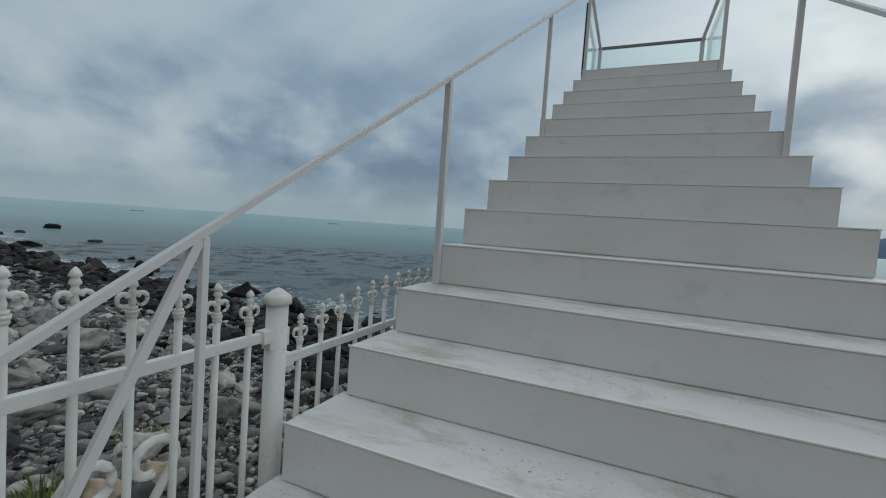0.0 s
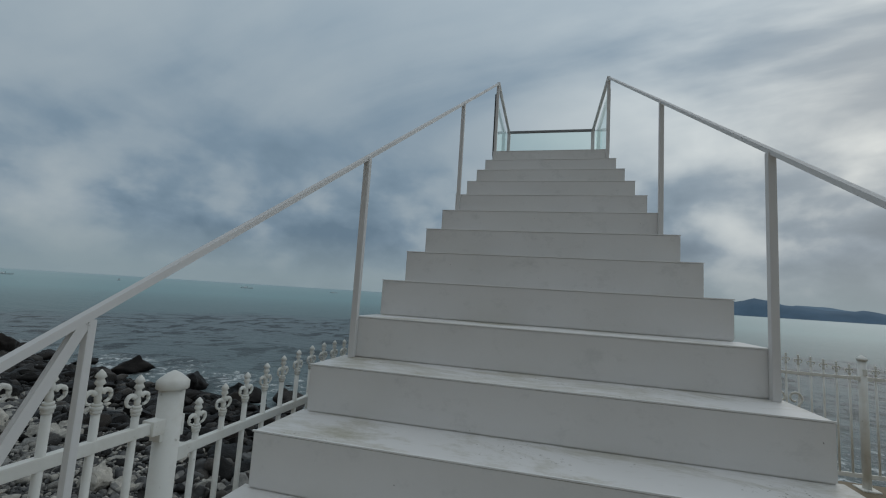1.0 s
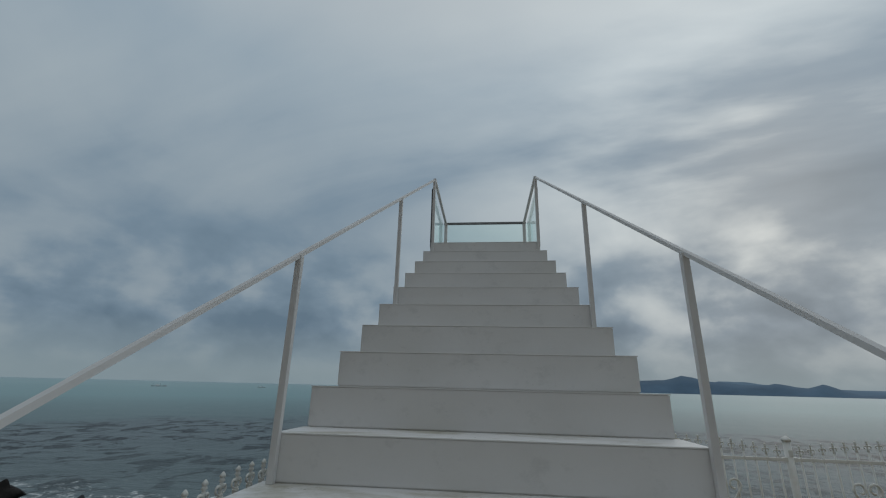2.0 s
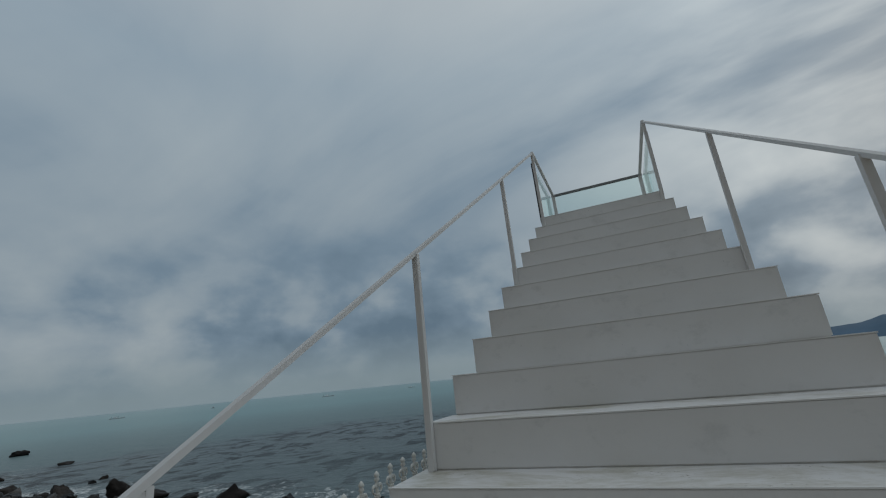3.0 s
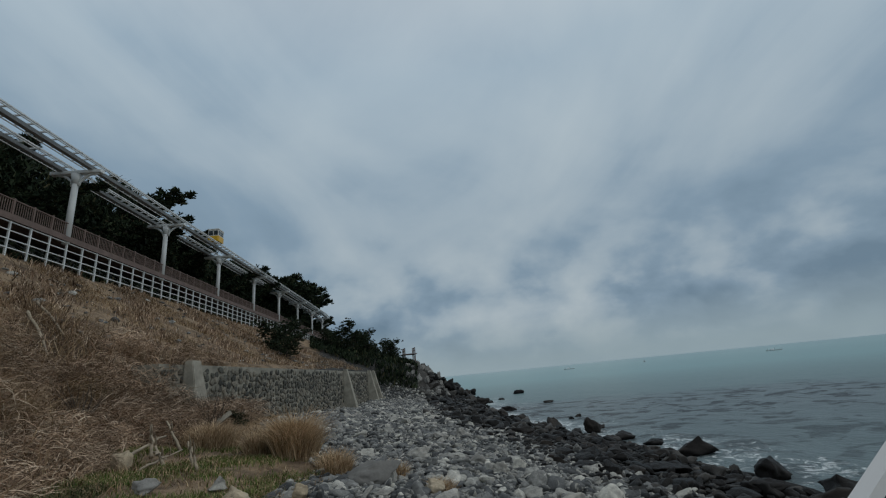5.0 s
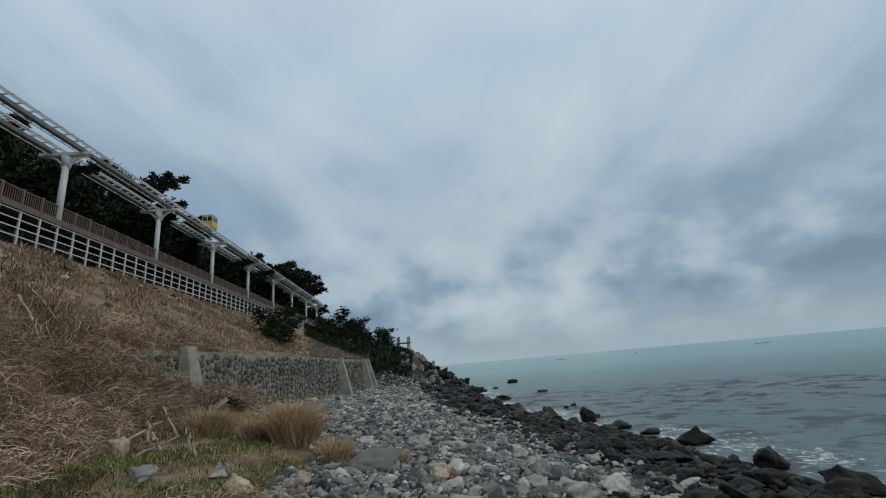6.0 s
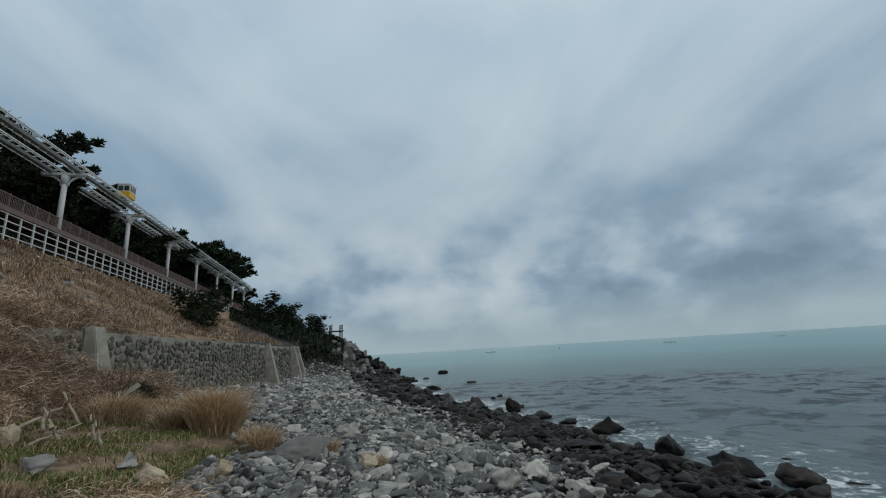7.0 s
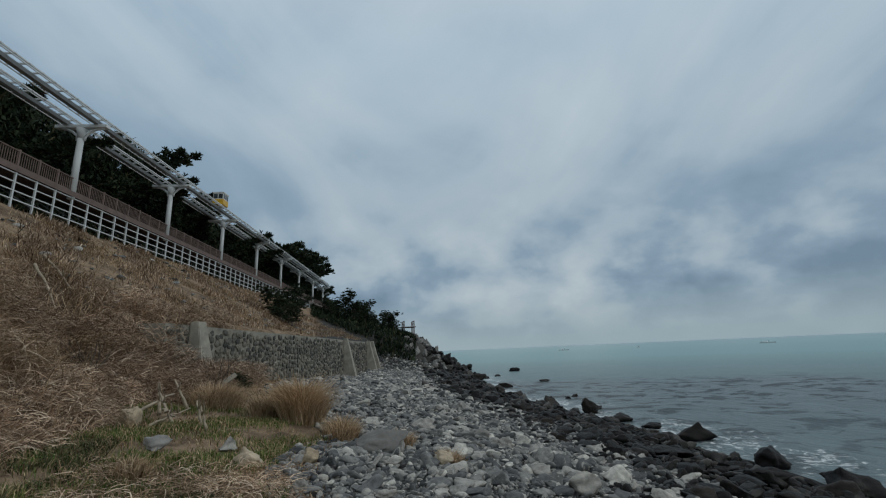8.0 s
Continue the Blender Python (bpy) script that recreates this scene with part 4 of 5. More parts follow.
# ---- grasses ----
def blades(x, y, z, h, w, lean, bend, heading=None):
    """Two-piece grass blades: five points, three triangles each."""
    n = len(x)
    a = rng.uniform(0, 2 * np.pi, n) if heading is None else heading
    dx, dy = np.cos(a), np.sin(a)
    f = rng.uniform(0, np.pi, n)
    sx, sy = np.cos(f) * w / 2, np.sin(f) * w / 2
    mx, my, mz = x + dx * h * lean * 0.5, y + dy * h * lean * 0.5, z + h * 0.6
    tx, ty, tz = x + dx * h * (lean + bend), y + dy * h * (lean + bend), z + h * np.clip(1 - 0.5 * bend, 0.2, 1)
    V = np.stack([np.stack([x - sx, y - sy, z], -1), np.stack([x + sx, y + sy, z], -1), np.stack([mx + sx * 0.8, my + sy * 0.8, mz], -1), np.stack([mx - sx * 0.8, my - sy * 0.8, mz], -1), np.stack([tx, ty, tz], -1)], 1)
    T = np.array([[0, 1, 2], [0, 2, 3], [3, 2, 4]])
    return V.reshape(-1, 3), (T[None] + 5 * np.arange(n)[:, None, None]).reshape(-1, 3)


def turf(name, label, mat, x, y, h, w, lean, bend, category="grass"):
    n = len(x)
    z = land(x, y) - 0.03
    V, F = blades(x, y, z, h * rng.uniform(0.5, 1.2, n), w * rng.uniform(0.6, 1.4, n), lean * rng.uniform(0, 1, n), bend * rng.uniform(0, 1, n))
    return tagged(new(name, solid(name, V, F, mat)), label, category, kind="stuff")


def field(n, x0, x1, lo, hi, patch, size, seed):
    """Places in clumps between two lines."""
    x = rng.uniform(x0, x1, n)
    a, b = lo(x), hi(x)
    y = a + rng.uniform(0, 1, n) * (b - a)
    keep = (rolling(x, y, size, seed) + rng.normal(0, 0.25, n) > patch) & ~on_patio(x, y, 0.3)
    return x[keep], y[keep]


above_wall = lambda x: np.where(x < -16, wall_y(x) - 1.3, toe_y(x) - 1.5)
under_deck = lambda x: deck_y(x) + 0.4
x, y = field(80000, -66, -4, under_deck, above_wall, 0.02, 2.6, 9.0)
turf("slope_grass", "dry brown grass on the slope above the wall", STRAW, x, y, 0.30, 0.03, 1.4, 1.0)
x, y = field(60000, -66, -8, under_deck, above_wall, 0.35, 1.7, 2.0)
turf("slope_tufts", "taller brown tufts in patches on the slope", BRAMBLE, x, y, 0.6, 0.035, 0.9, 0.9)
x, y = field(16000, -24, -3, lambda x: toe_y(x) - 7.0, lambda x: toe_y(x) + 0.6, 0.0, 1.0, 3.0)
turf("bank_brush", "tangled dead brown brush and vines on the bank", BRUSH, x, y, 0.62, 0.026, 2.2, 1.6, "brush")


def tangle(x, y, z, length, width, lift):
    """Arching dead stems: ribbons of four pieces that wander and droop."""
    n = len(x)
    a, e = rng.uniform(0, 2 * np.pi, n), rng.uniform(-0.1, lift, n)
    L = length * rng.uniform(0.4, 1.3, n)
    P = [np.stack([x, y, z], -1)]
    for k in range(4):
        step = np.stack([np.cos(a) * np.cos(e), np.sin(a) * np.cos(e), np.sin(e)], -1) * (L / 4)[:, None]
        P.append(P[-1] + step)
        a, e = a + rng.normal(0, 0.45, n), e - rng.uniform(0.1, 0.55, n)
    f = rng.uniform(0, np.pi, n)
    s = np.stack([np.cos(f) * 0.8, np.sin(f) * 0.8, rng.uniform(-0.6, 0.6, n)], -1) * (width * rng.uniform(0.5, 1.4, n))[:, None]
    V = np.stack([q for k in range(5) for q in (P[k] - s * (1 - 0.2 * k), P[k] + s * (1 - 0.2 * k))], 1)
    T = np.array([[2 * k, 2 * k + 1, 2 * k + 3] for k in range(4)] + [[2 * k, 2 * k + 3, 2 * k + 2] for k in range(4)])
    return V.reshape(-1, 3), (T[None] + 10 * np.arange(n)[:, None, None]).reshape(-1, 3)


def thicket(name, label, mat, x, y, length, width, lift, depth):
    V, F = tangle(x, y, land(x, y) + rng.uniform(-0.05, 1, len(x)) ** 2 * depth, length, width, lift)
    return tagged(new(name, solid(name, V, F, mat)), label, "brush", kind="stuff")


def bramble_bush(cx, cy, radius, height, count, mat, label):
    """A dome of arching dead stems, open enough to show the dark inside."""
    a, q = rng.uniform(0, 2 * np.pi, count), np.sqrt(rng.uniform(0, 1, count))
    lump = 1 + 0.35 * np.sin(3 * a + cx) * q
    x, y = cx + np.cos(a) * q * radius * lump, cy + np.sin(a) * q * radius * lump * 0.85
    z = land(x, y) + height * (1 - q ** 2) * rng.uniform(0, 1, count) ** 0.35 * (1 + 0.3 * rolling(x, y, 0.45, cx))
    V, F = tangle(x, y, z, radius * 0.75, 0.011, 0.75)
    return tagged(new("bramble_bush", solid("bramble_bush", V, F, mat)), label, "bush", "bramble bushes")


for k in range(13):
    cx = -7.6 - 1.05 * k + rng.uniform(-0.25, 0.25)
    cy = float(toe_y(cx)) + rng.uniform(-0.3, 0.4)
    if not -12.3 < cx < -10.9:
        bramble_bush(cx, cy, rng.uniform(0.55, 0.95), rng.uniform(0.7, 1.25), 1000, (BRUSH, BRAMBLE, BRUSH)[k % 3], "low heap of tangled dead brown stems")
for k in range(11):
    cx = -8.0 - 1.35 * k + rng.uniform(-0.4, 0.4)
    cy = float(toe_y(cx)) - rng.uniform(1.5, 3.4)
    bramble_bush(cx, cy, rng.uniform(0.8, 1.35), rng.uniform(1.1, 2.0), 1500, (BRAMBLE, BRUSH, STRAW)[k % 3], "tall mound of dead brambles and grass on the bank")
for cx, cy, r, h in ((-20.6, -8.0, 0.9, 2.3), (-21.6, -7.6, 0.8, 1.9), (-19.6, -9.4, 1.1, 2.4), (-18.6, -8.0, 0.9, 1.5), (-22.2, -7.3, 0.6, 1.2)):
    bramble_bush(cx, cy, r, h, 1500, BRAMBLE, "dark dead bramble bush grown over the end of the wall")
x, y = field(15000, -25, -3, lambda x: toe_y(x) - 6.0, lambda x: toe_y(x) + 0.9, 0.15, 0.8, 8.0)
thicket("vine_thicket", "tangled dead vines heaped over the bank", BRUSH, x, y, 0.9, 0.011, 0.9, 0.6)
x, y = field(26000, -27, -17.6, lambda x: toe_y(x) - 0.6, lambda x: toe_y(x) + 1.9, -0.15, 0.9, 6.0)
x, y = x[y < -5.2], y[y < -5.2]
thicket("bramble_heap", "dark brown dead brambles heaped against the wall", BRAMBLE, x, y, 1.0, 0.012, 0.9, 1.0)
x, y = field(13000, -9.6, -3.2, lambda x: stone_limit(x) - 3.2, lambda x: stone_limit(x) - 0.1, -0.1, 0.9, 2.0)
thicket("straw_heap", "matted brown straw washed up along the beach top", BRUSH, x, y, 0.5, 0.009, 0.5, 0.16)
x, y = field(5000, -23, -3, lambda x: toe_y(x) - 6.0, lambda x: toe_y(x) + 0.4, 0.25, 2.2, 6.0)
turf("bank_straw", "pale dry reeds leaning over the bank", STRAW, x, y, 1.2, 0.022, 0.8, 0.9, "reeds")
x, y = field(26000, -40, -3, toe_y, lambda x: stone_limit(x) + 0.4, -0.2, 1.3, 4.0)
turf("straw_litter", "flattened dry straw at the top of the beach", STRAW, x, y, 0.20, 0.02, 1.6, 1.2)
x, y = field(60000, -17, -3.5, lambda x: toe_y(x) + 0.5, lambda x: stone_limit(x) - 0.2, 0.08, 1.1, 7.0)
turf("green_grass", "short green grass patches at the foot of the bank", GREEN, x, y, 0.17, 0.016, 0.6, 0.6)


n = 4200
a, q = rng.uniform(0, 2 * np.pi, n), np.sqrt(rng.uniform(0, 1, n))
x, y = -9.4 + 2.4 * q * np.cos(a), -6.7 + 0.95 * q * np.sin(a)
ok = rolling(x, y, 0.6, 2.0) + rng.normal(0, 0.2, n) > -0.15
turf("creeper", "low dark green creeping plants at the foot of the bank", IVY, x[ok], y[ok], 0.22, 0.018, 1.2, 1.0, "shrubs")


for cx, cy in ((-3.5, -0.55), (-3.9, -0.1), (-3.2, -0.25), (-4.3, 0.9), (-7.1, -2.5)):
    a, q = rng.uniform(0, 2 * np.pi, 160), np.sqrt(rng.uniform(0, 1, 160)) * 0.2
    x, y = cx + np.cos(a) * q, cy + np.sin(a) * q
    V, F = blades(x, y, land(x, y), rng.uniform(0.1, 0.26, 160), np.full(160, 0.014), rng.uniform(0, 0.6, 160), rng.uniform(0, 0.7, 160), a)
    tagged(new("weed", solid("weed", V, F, GREEN)), "small green weed growing between grey pebbles", "weed", "green weeds")


def tussock(cx, cy, radius, height, count, mat, label):
    a, q = rng.uniform(0, 2 * np.pi, count), np.sqrt(rng.uniform(0, 1, count)) * radius
    x, y = cx + np.cos(a) * q, cy + np.sin(a) * q * 0.8
    h = height * (1 - 0.45 * (q / radius) ** 2) * rng.uniform(0.6, 1.15, count)
    V, F = blades(x, y, land(x, y) - 0.05, h, np.full(count, 0.018), 0.1 + 0.45 * rng.uniform(0, 1, count) * (0.4 + q / radius), rng.uniform(0.05, 0.6, count), a + rng.normal(0, 1.1, count))
    ob = new("reed_clump", solid("reed_clump", V, F, mat))
    return tagged(ob, label, "reeds", "reed clumps")


for cx, cy, r, h, n, label in ((-14.7, -2.75, 0.7, 1.65, 2800, "tall golden dry reed clump above the pebbles"), (-15.6, -3.7, 0.7, 1.0, 1300, "tall golden dry reed clump above the pebbles"),
                               (-12.8, -1.7, 0.5, 0.75, 900, "small golden dry grass tuft among stones"), (-11.9, -0.3, 0.4, 0.5, 600, "small golden dry grass tuft among stones"),
                               (-10.4, 0.5, 0.32, 0.4, 700, "low orange dry tuft among grey pebbles"), (-17.5, -5.6, 1.0, 1.0, 1800, "dry straw clump under the wall"),
                               (-19.6, -3.6, 0.6, 0.8, 900, "dry straw clump under the wall"), (-9.2, -5.1, 0.32, 0.36, 500, "pale straw tuft in green grass"), (-13.5, -9.7, 1.1, 1.3, 2400, "pale dry reeds on the bank"), (-11.9, -9.6, 0.8, 1.1, 1500, "pale dry reeds on the bank")):
    tussock(cx, cy, r, h, n, PAMPAS, label)


# ---- driftwood ----
def driftwood(a, b, r, label):
    a, b = Vector(a), Vector(b)
    t = thing("driftwood", label, "driftwood", a, "driftwood pile")
    n = 6
    pts = [(b - a) * (i / n) + Vector((noise.noise((i, r * 90, 0)), noise.noise((i, 3, r * 70)), noise.noise((i, r * 50, 9)))) * 0.035 * (b - a).length for i in range(n + 1)]
    part("log", tube(pts, [0.75 * r * (1 - 0.5 * i / n) for i in range(n + 1)], 8), DRIFT, t)
    tip = pts[4]
    part("branch", tube([tip, tip + Vector((0.12, 0.05, 0.16)), tip + Vector((0.2, 0.02, 0.36))], [r * 0.45, r * 0.35, r * 0.15], 6), DRIFT, t)


for (x0, y0, h0), (x1, y1, h1), r in (((-13.7, -6.9, 0.15), (-15.6, -6.4, 0.55), 0.07), ((-14.0, -5.9, 0.05), (-14.4, -6.4, 0.75), 0.06), ((-15.2, -6.6, 0.05), (-15.9, -6.9, 0.8), 0.07), ((-14.4, -6.3, 0.35), (-13.0, -5.6, 0.3), 0.05),
                                      ((-13.2, -6.2, 0.05), (-15.4, -5.9, 0.2), 0.045), ((-13.4, -5.1, 0.02), (-13.6, -5.3, 0.6), 0.05), ((-12.6, -4.8, 0.02), (-12.75, -5.0, 0.55), 0.05), ((-15.7, -6.0, 0.1), (-15.9, -6.5, 0.9), 0.06)):
    driftwood((x0, y0, float(land(x0, y0)) + h0), (x1, y1, float(land(x1, y1)) + h1), r, "bleached bare driftwood branch on the grass")


def dead_shrub(x, y, h):
    t = thing("dead_shrub", "leafless dark twiggy shrub against the wall", "shrub", (x, y, float(land(x, y)) - 0.05))
    r = random.Random(int(-x * 10))
    for i in range(26):
        a = r.uniform(0, 6.28)
        p = Vector((0, 0, 0))
        d = Vector((math.cos(a) * 0.5, math.sin(a) * 0.5, 1)).normalized()
        pts = [p]
        for k in range(5):
            d = (d + Vector((r.gauss(0, 0.22), r.gauss(0, 0.22), r.gauss(0.02, 0.12)))).normalized()
            p = p + d * h / 5
            pts.append(p)
        part("twig", tube(pts, [0.022, 0.018, 0.014, 0.01, 0.007, 0.004], 4), TWIG, t)


for x0, y0, x1, y1 in ((-21.5, -13.5, -20.4, -12.0), (-22.9, -14.0, -21.6, -12.2)):
    driftwood((x0, y0, float(land(x0, y0)) + 0.5), (x1, y1, float(land(x1, y1)) + 0.35), 0.08, "weathered grey timber pole lying on the slope")
dead_shrub(-20.6, -6.3, 1.9)
dead_shrub(-21.8, -7.0, 1.6)
dead_shrub(-17.4, -9.4, 1.5)


# ---- pines ----
def pine_parts(seed, h, spread, layers, clumps, low=0.25):
    """A tapered, leaning trunk with limbs, and tufts of needles on the limbs."""
    r = random.Random(seed)
    g = np.random.default_rng(seed)
    bm = bmesh.new()
    lean = Vector((r.uniform(-0.12, 0.12), r.uniform(-0.12, 0.12), 0))
    trunk = [Vector((0, 0, -0.4)) + (lean * i * i / 8 + Vector((0, 0, 1))) * (h * 0.9 + 0.4) * i / 8 + Vector((r.gauss(0, 0.05), r.gauss(0, 0.05), 0)) for i in range(9)]
    add_tube(bm, trunk, [0.022 * h * (1 - 0.88 * i / 8) + 0.01 for i in range(9)], 7)
    tufts = []
    for k in range(layers):
        f = low + (0.97 - low) * (k + r.uniform(0, 0.6)) / layers
        q = f * 8
        i = min(int(q), 7)
        base = trunk[i].lerp(trunk[i + 1], q - i)
        a = k * 2.4 + r.uniform(-0.5, 0.5)
        reach = spread * (1.08 - f) ** 0.6 * r.uniform(0.55, 1.1)
        tip = base + Vector((math.cos(a) * reach, math.sin(a) * reach, reach * r.uniform(-0.05, 0.35)))
        mid = base.lerp(tip, 0.55) + Vector((0, 0, -0.06 * reach))
        add_tube(bm, [base, mid, tip], [0.008 * h, 0.005 * h, 0.002 * h], 4, False)
        for _ in range(clumps):
            u = r.uniform(0.3, 1.08)
            c = base.lerp(tip, u) + Vector((r.gauss(0, 0.16), r.gauss(0, 0.16), r.gauss(0.02, 0.13))) * spread * 0.75
            tufts.append(c)
    tufts = np.array([c[:] for c in tufts])
    n, m = len(tufts), 13
    d = g.normal(0, 1, (n, m, 3))
    d[..., 2] = np.abs(d[..., 2]) * 0.6 + 0.05
    d /= np.linalg.norm(d, axis=-1, keepdims=True)
    L = 0.052 * h * g.uniform(0.6, 1.2, (n, m, 1)) + 0.08
    side = np.cross(d, g.normal(0, 1, (n, m, 3)))
    side /= np.linalg.norm(side, axis=-1, keepdims=True)
    c = tufts[:, None]
    w = L * 0.16
    V = np.stack([c - side * w * 0.4, c + side * w * 0.4, c + d * L * 0.6 + side * w, c + d * L * 0.6 - side * w, c + d * L], 2).reshape(-1, 3)
    T = np.array([[0, 1, 2], [0, 2, 3], [3, 2, 4]])
    F = (T[None] + 5 * np.arange(n * m)[:, None, None]).reshape(-1, 3)
    me = bpy.data.meshes.new("trunk")
    bm.to_mesh(me)
    bm.free()
    me.materials.append(BARK)
    return me, solid("crown", V, F, NEEDLE)


def pine(meshes, x, y, s, turn, label, group, z=None):
    t = thing("pine_tree", label, "tree", (x, y, (float(land(x, y)) if z is None else z)), group, turn=turn)
    t.scale = (s, s, s)
    part("trunk", meshes[0], None, t)
    part("crown", meshes[1], None, t)


TALL = [pine_parts(i + 5, 10.0, 2.9, 30, 9, 0.16) for i in range(4)]
FULL = [pine_parts(i + 65, 10.0, 2.1, 46, 10, 0.2) for i in range(4)]
ROUND = [pine_parts(i + 25, 5.0, 3.0, 26, 13, 0.12) for i in range(3)]
CREST = [(-72, -0.9), (-10, -0.9), (-8.5, 1.8), (-5, 1.8), (-3, -0.9), (14.5, -0.9), (18, 0.9), (24, 1.5), (34, 1.5), (40, 0.8), (43, -0.8), (46, -2.2), (50, -2.2), (52, 0.2), (55, 0.2), (57, -3.0), (120, -3.0)]


def crest(u, back):
    """Top of the wood: it climbs inland, higher over some stretches than others."""
    along = (u + 43.0) * 25.4 / (25.4 + back) - 43.0
    return TRACK_Z + 0.72 * back + np.interp(along, [p for p, q in CREST], [q for p, q in CREST])


i = 0
for row, (back, step) in enumerate(((5.8, 2.3), (8.0, 2.4), (11.5, 2.8))):
    u = -45.0
    while u < 118:
        pu, pb = u + rng.uniform(-1, 1), back + rng.uniform(-1.4, 1.4)
        px, py = TRACK0 + ALONG * pu - OUT * pb
        base = float(land(px, py))
        size = (float(crest(pu, pb)) - base - rng.uniform(0, 1.3)) / 11.2
        along = (pu + 43.0) * 25.4 / (25.4 + pb) - 43.0
        if along > 44:
            size *= 0.85
        over = max(pu - 5.6 * float(np.hypot(*TRACK_STEP)), 0)
        if size > 0.25 and (over == 0 or abs(pb - 0.012 * over * over) > 2.6):
            pine((TALL if u < 15 and i % 3 == 0 else FULL)[i % 4], float(px), float(py), size, rng.uniform(0, 360), "dark green pine in the wood behind the walkway", "pine wood")
        u += step if u < 15 or u > 92 else step * (0.6 if u < 40 else 0.42)
        i += 1
for x, y, s in ((-74, 0.5, 1.0), (-76, 3.5, 0.85), (-77.5, 6.5, 0.75), (-78.5, 9.0, 0.85), (-73.5, 4.8, 0.7), (-75.2, 8.0, 0.65), (-76.4, 10.0, 0.55), (-72, 2.2, 0.75), (-80, 7.5, 0.7), (-81, 4.0, 0.9), (-71, -0.8, 0.7)):
    pine(ROUND[i % 3], x, y, s, i * 50.0, "dark windswept pine on the rocky point", "pines on the point")
    i += 1
pine(ROUND[0], -47.2, -6.2, 0.8, 40, "low spreading pine on the dry slope", "")
pine(ROUND[1], -45.8, -5.5, 0.58, 140, "low spreading pine on the dry slope", "")
pine(ROUND[2], -48.9, -6.9, 0.66, 240, "low spreading pine on the dry slope", "")
pine(ROUND[1], -22.5, -5.6, 0.16, 10, "small dark green shrub under the wall", "")


# dark undergrowth behind the walkway
n = 46000
u, back = rng.uniform(-50, 115, n), rng.uniform(3.4, 17.0, n)
px, py = TRACK0[0] + ALONG[0] * u - OUT[0] * back, TRACK0[1] + ALONG[1] * u - OUT[1] * back
V, F = blades(px, py, land(px, py) + rng.uniform(0, 2.4, n), rng.uniform(0.6, 1.3, n), rng.uniform(0.25, 0.5, n), rng.uniform(0, 1.0, n), rng.uniform(0, 0.8, n))
qx, qy = rng.uniform(-86, -67, 9000), rng.uniform(-4, 15, 9000)
ok = shore_y(qx) - qy > 8.2
qx, qy = qx[ok], qy[ok]
V2, F2 = blades(qx, qy, land(qx, qy) + rng.uniform(0, 0.5, len(qx)), rng.uniform(0.4, 0.8, len(qx)), rng.uniform(0.12, 0.3, len(qx)), rng.uniform(0, 1.0, len(qx)), rng.uniform(0, 0.8, len(qx)))
F = np.concatenate([F, F2 + len(V)])
V = np.concatenate([V, V2])
# dark blades added below the deck to stand in for the shade there
n = 9000
u, back = rng.uniform(-52, 82, n), rng.uniform(0.5, 3.3, n)
px, py = TRACK0[0] + ALONG[0] * u - OUT[0] * back, TRACK0[1] + ALONG[1] * u - OUT[1] * back
V2, F2 = blades(px, py, land(px, py), rng.uniform(0.4, 1.5, n), rng.uniform(0.1, 0.3, n), rng.uniform(0, 0.8, n), rng.uniform(0, 0.8, n))
F = np.concatenate([F, F2 + len(V)])
V = np.concatenate([V, V2])
n = 85000
u, back = rng.uniform(-52, 115, n), rng.uniform(4.8, 10.0, n)
px, py = TRACK0[0] + ALONG[0] * u - OUT[0] * back, TRACK0[1] + ALONG[1] * u - OUT[1] * back
tall = np.maximum(crest(u, back) - land(px, py) - 0.7 - 0.9 * np.abs(rolling(u, back, 1.6, 1.0)), 0.6)
V2, F2 = blades(px, py, land(px, py) + rng.uniform(0, 1, n) ** 0.8 * tall, rng.uniform(0.4, 0.9, n), rng.uniform(0.1, 0.28, n), rng.uniform(0, 1.2, n), rng.uniform(0, 0.9, n))
F = np.concatenate([F, F2 + len(V)])
V = np.concatenate([V, V2])
tagged(new("undergrowth", solid("undergrowth", V, F, NEEDLE)), "dark evergreen shrubs below the pines, with blades added as shade under the deck", "shrubs", kind="stuff")


# ---- timber walkway on a steel lattice ----
def on_line(u, out, z):
    """A point u metres along the line of pillars and out towards the sea."""
    p = TRACK0 + ALONG * u + OUT * out
    return Vector((float(p[0]), float(p[1]), z))


line_turn = math.degrees(math.atan2(ALONG[1], ALONG[0]))
STEP = float(np.hypot(*TRACK_STEP))
U0, U1 = -4 * STEP, 6.6 * STEP
BAY = STEP / 8


def one_mesh(name, bm, mat):
    me = bpy.data.meshes.new(name)
    bm.to_mesh(me)
    bm.free()
    me.materials.append(mat)
    return me


BALUSTER = one_mesh("baluster", box(-0.022, 0.022, -0.02, 0.02, 0.12, 1.05), WOOD)
SLEEPER = one_mesh("sleeper", box(-0.05, 0.05, -0.72, 0.72, -0.09, -0.01), TRACKWHITE)


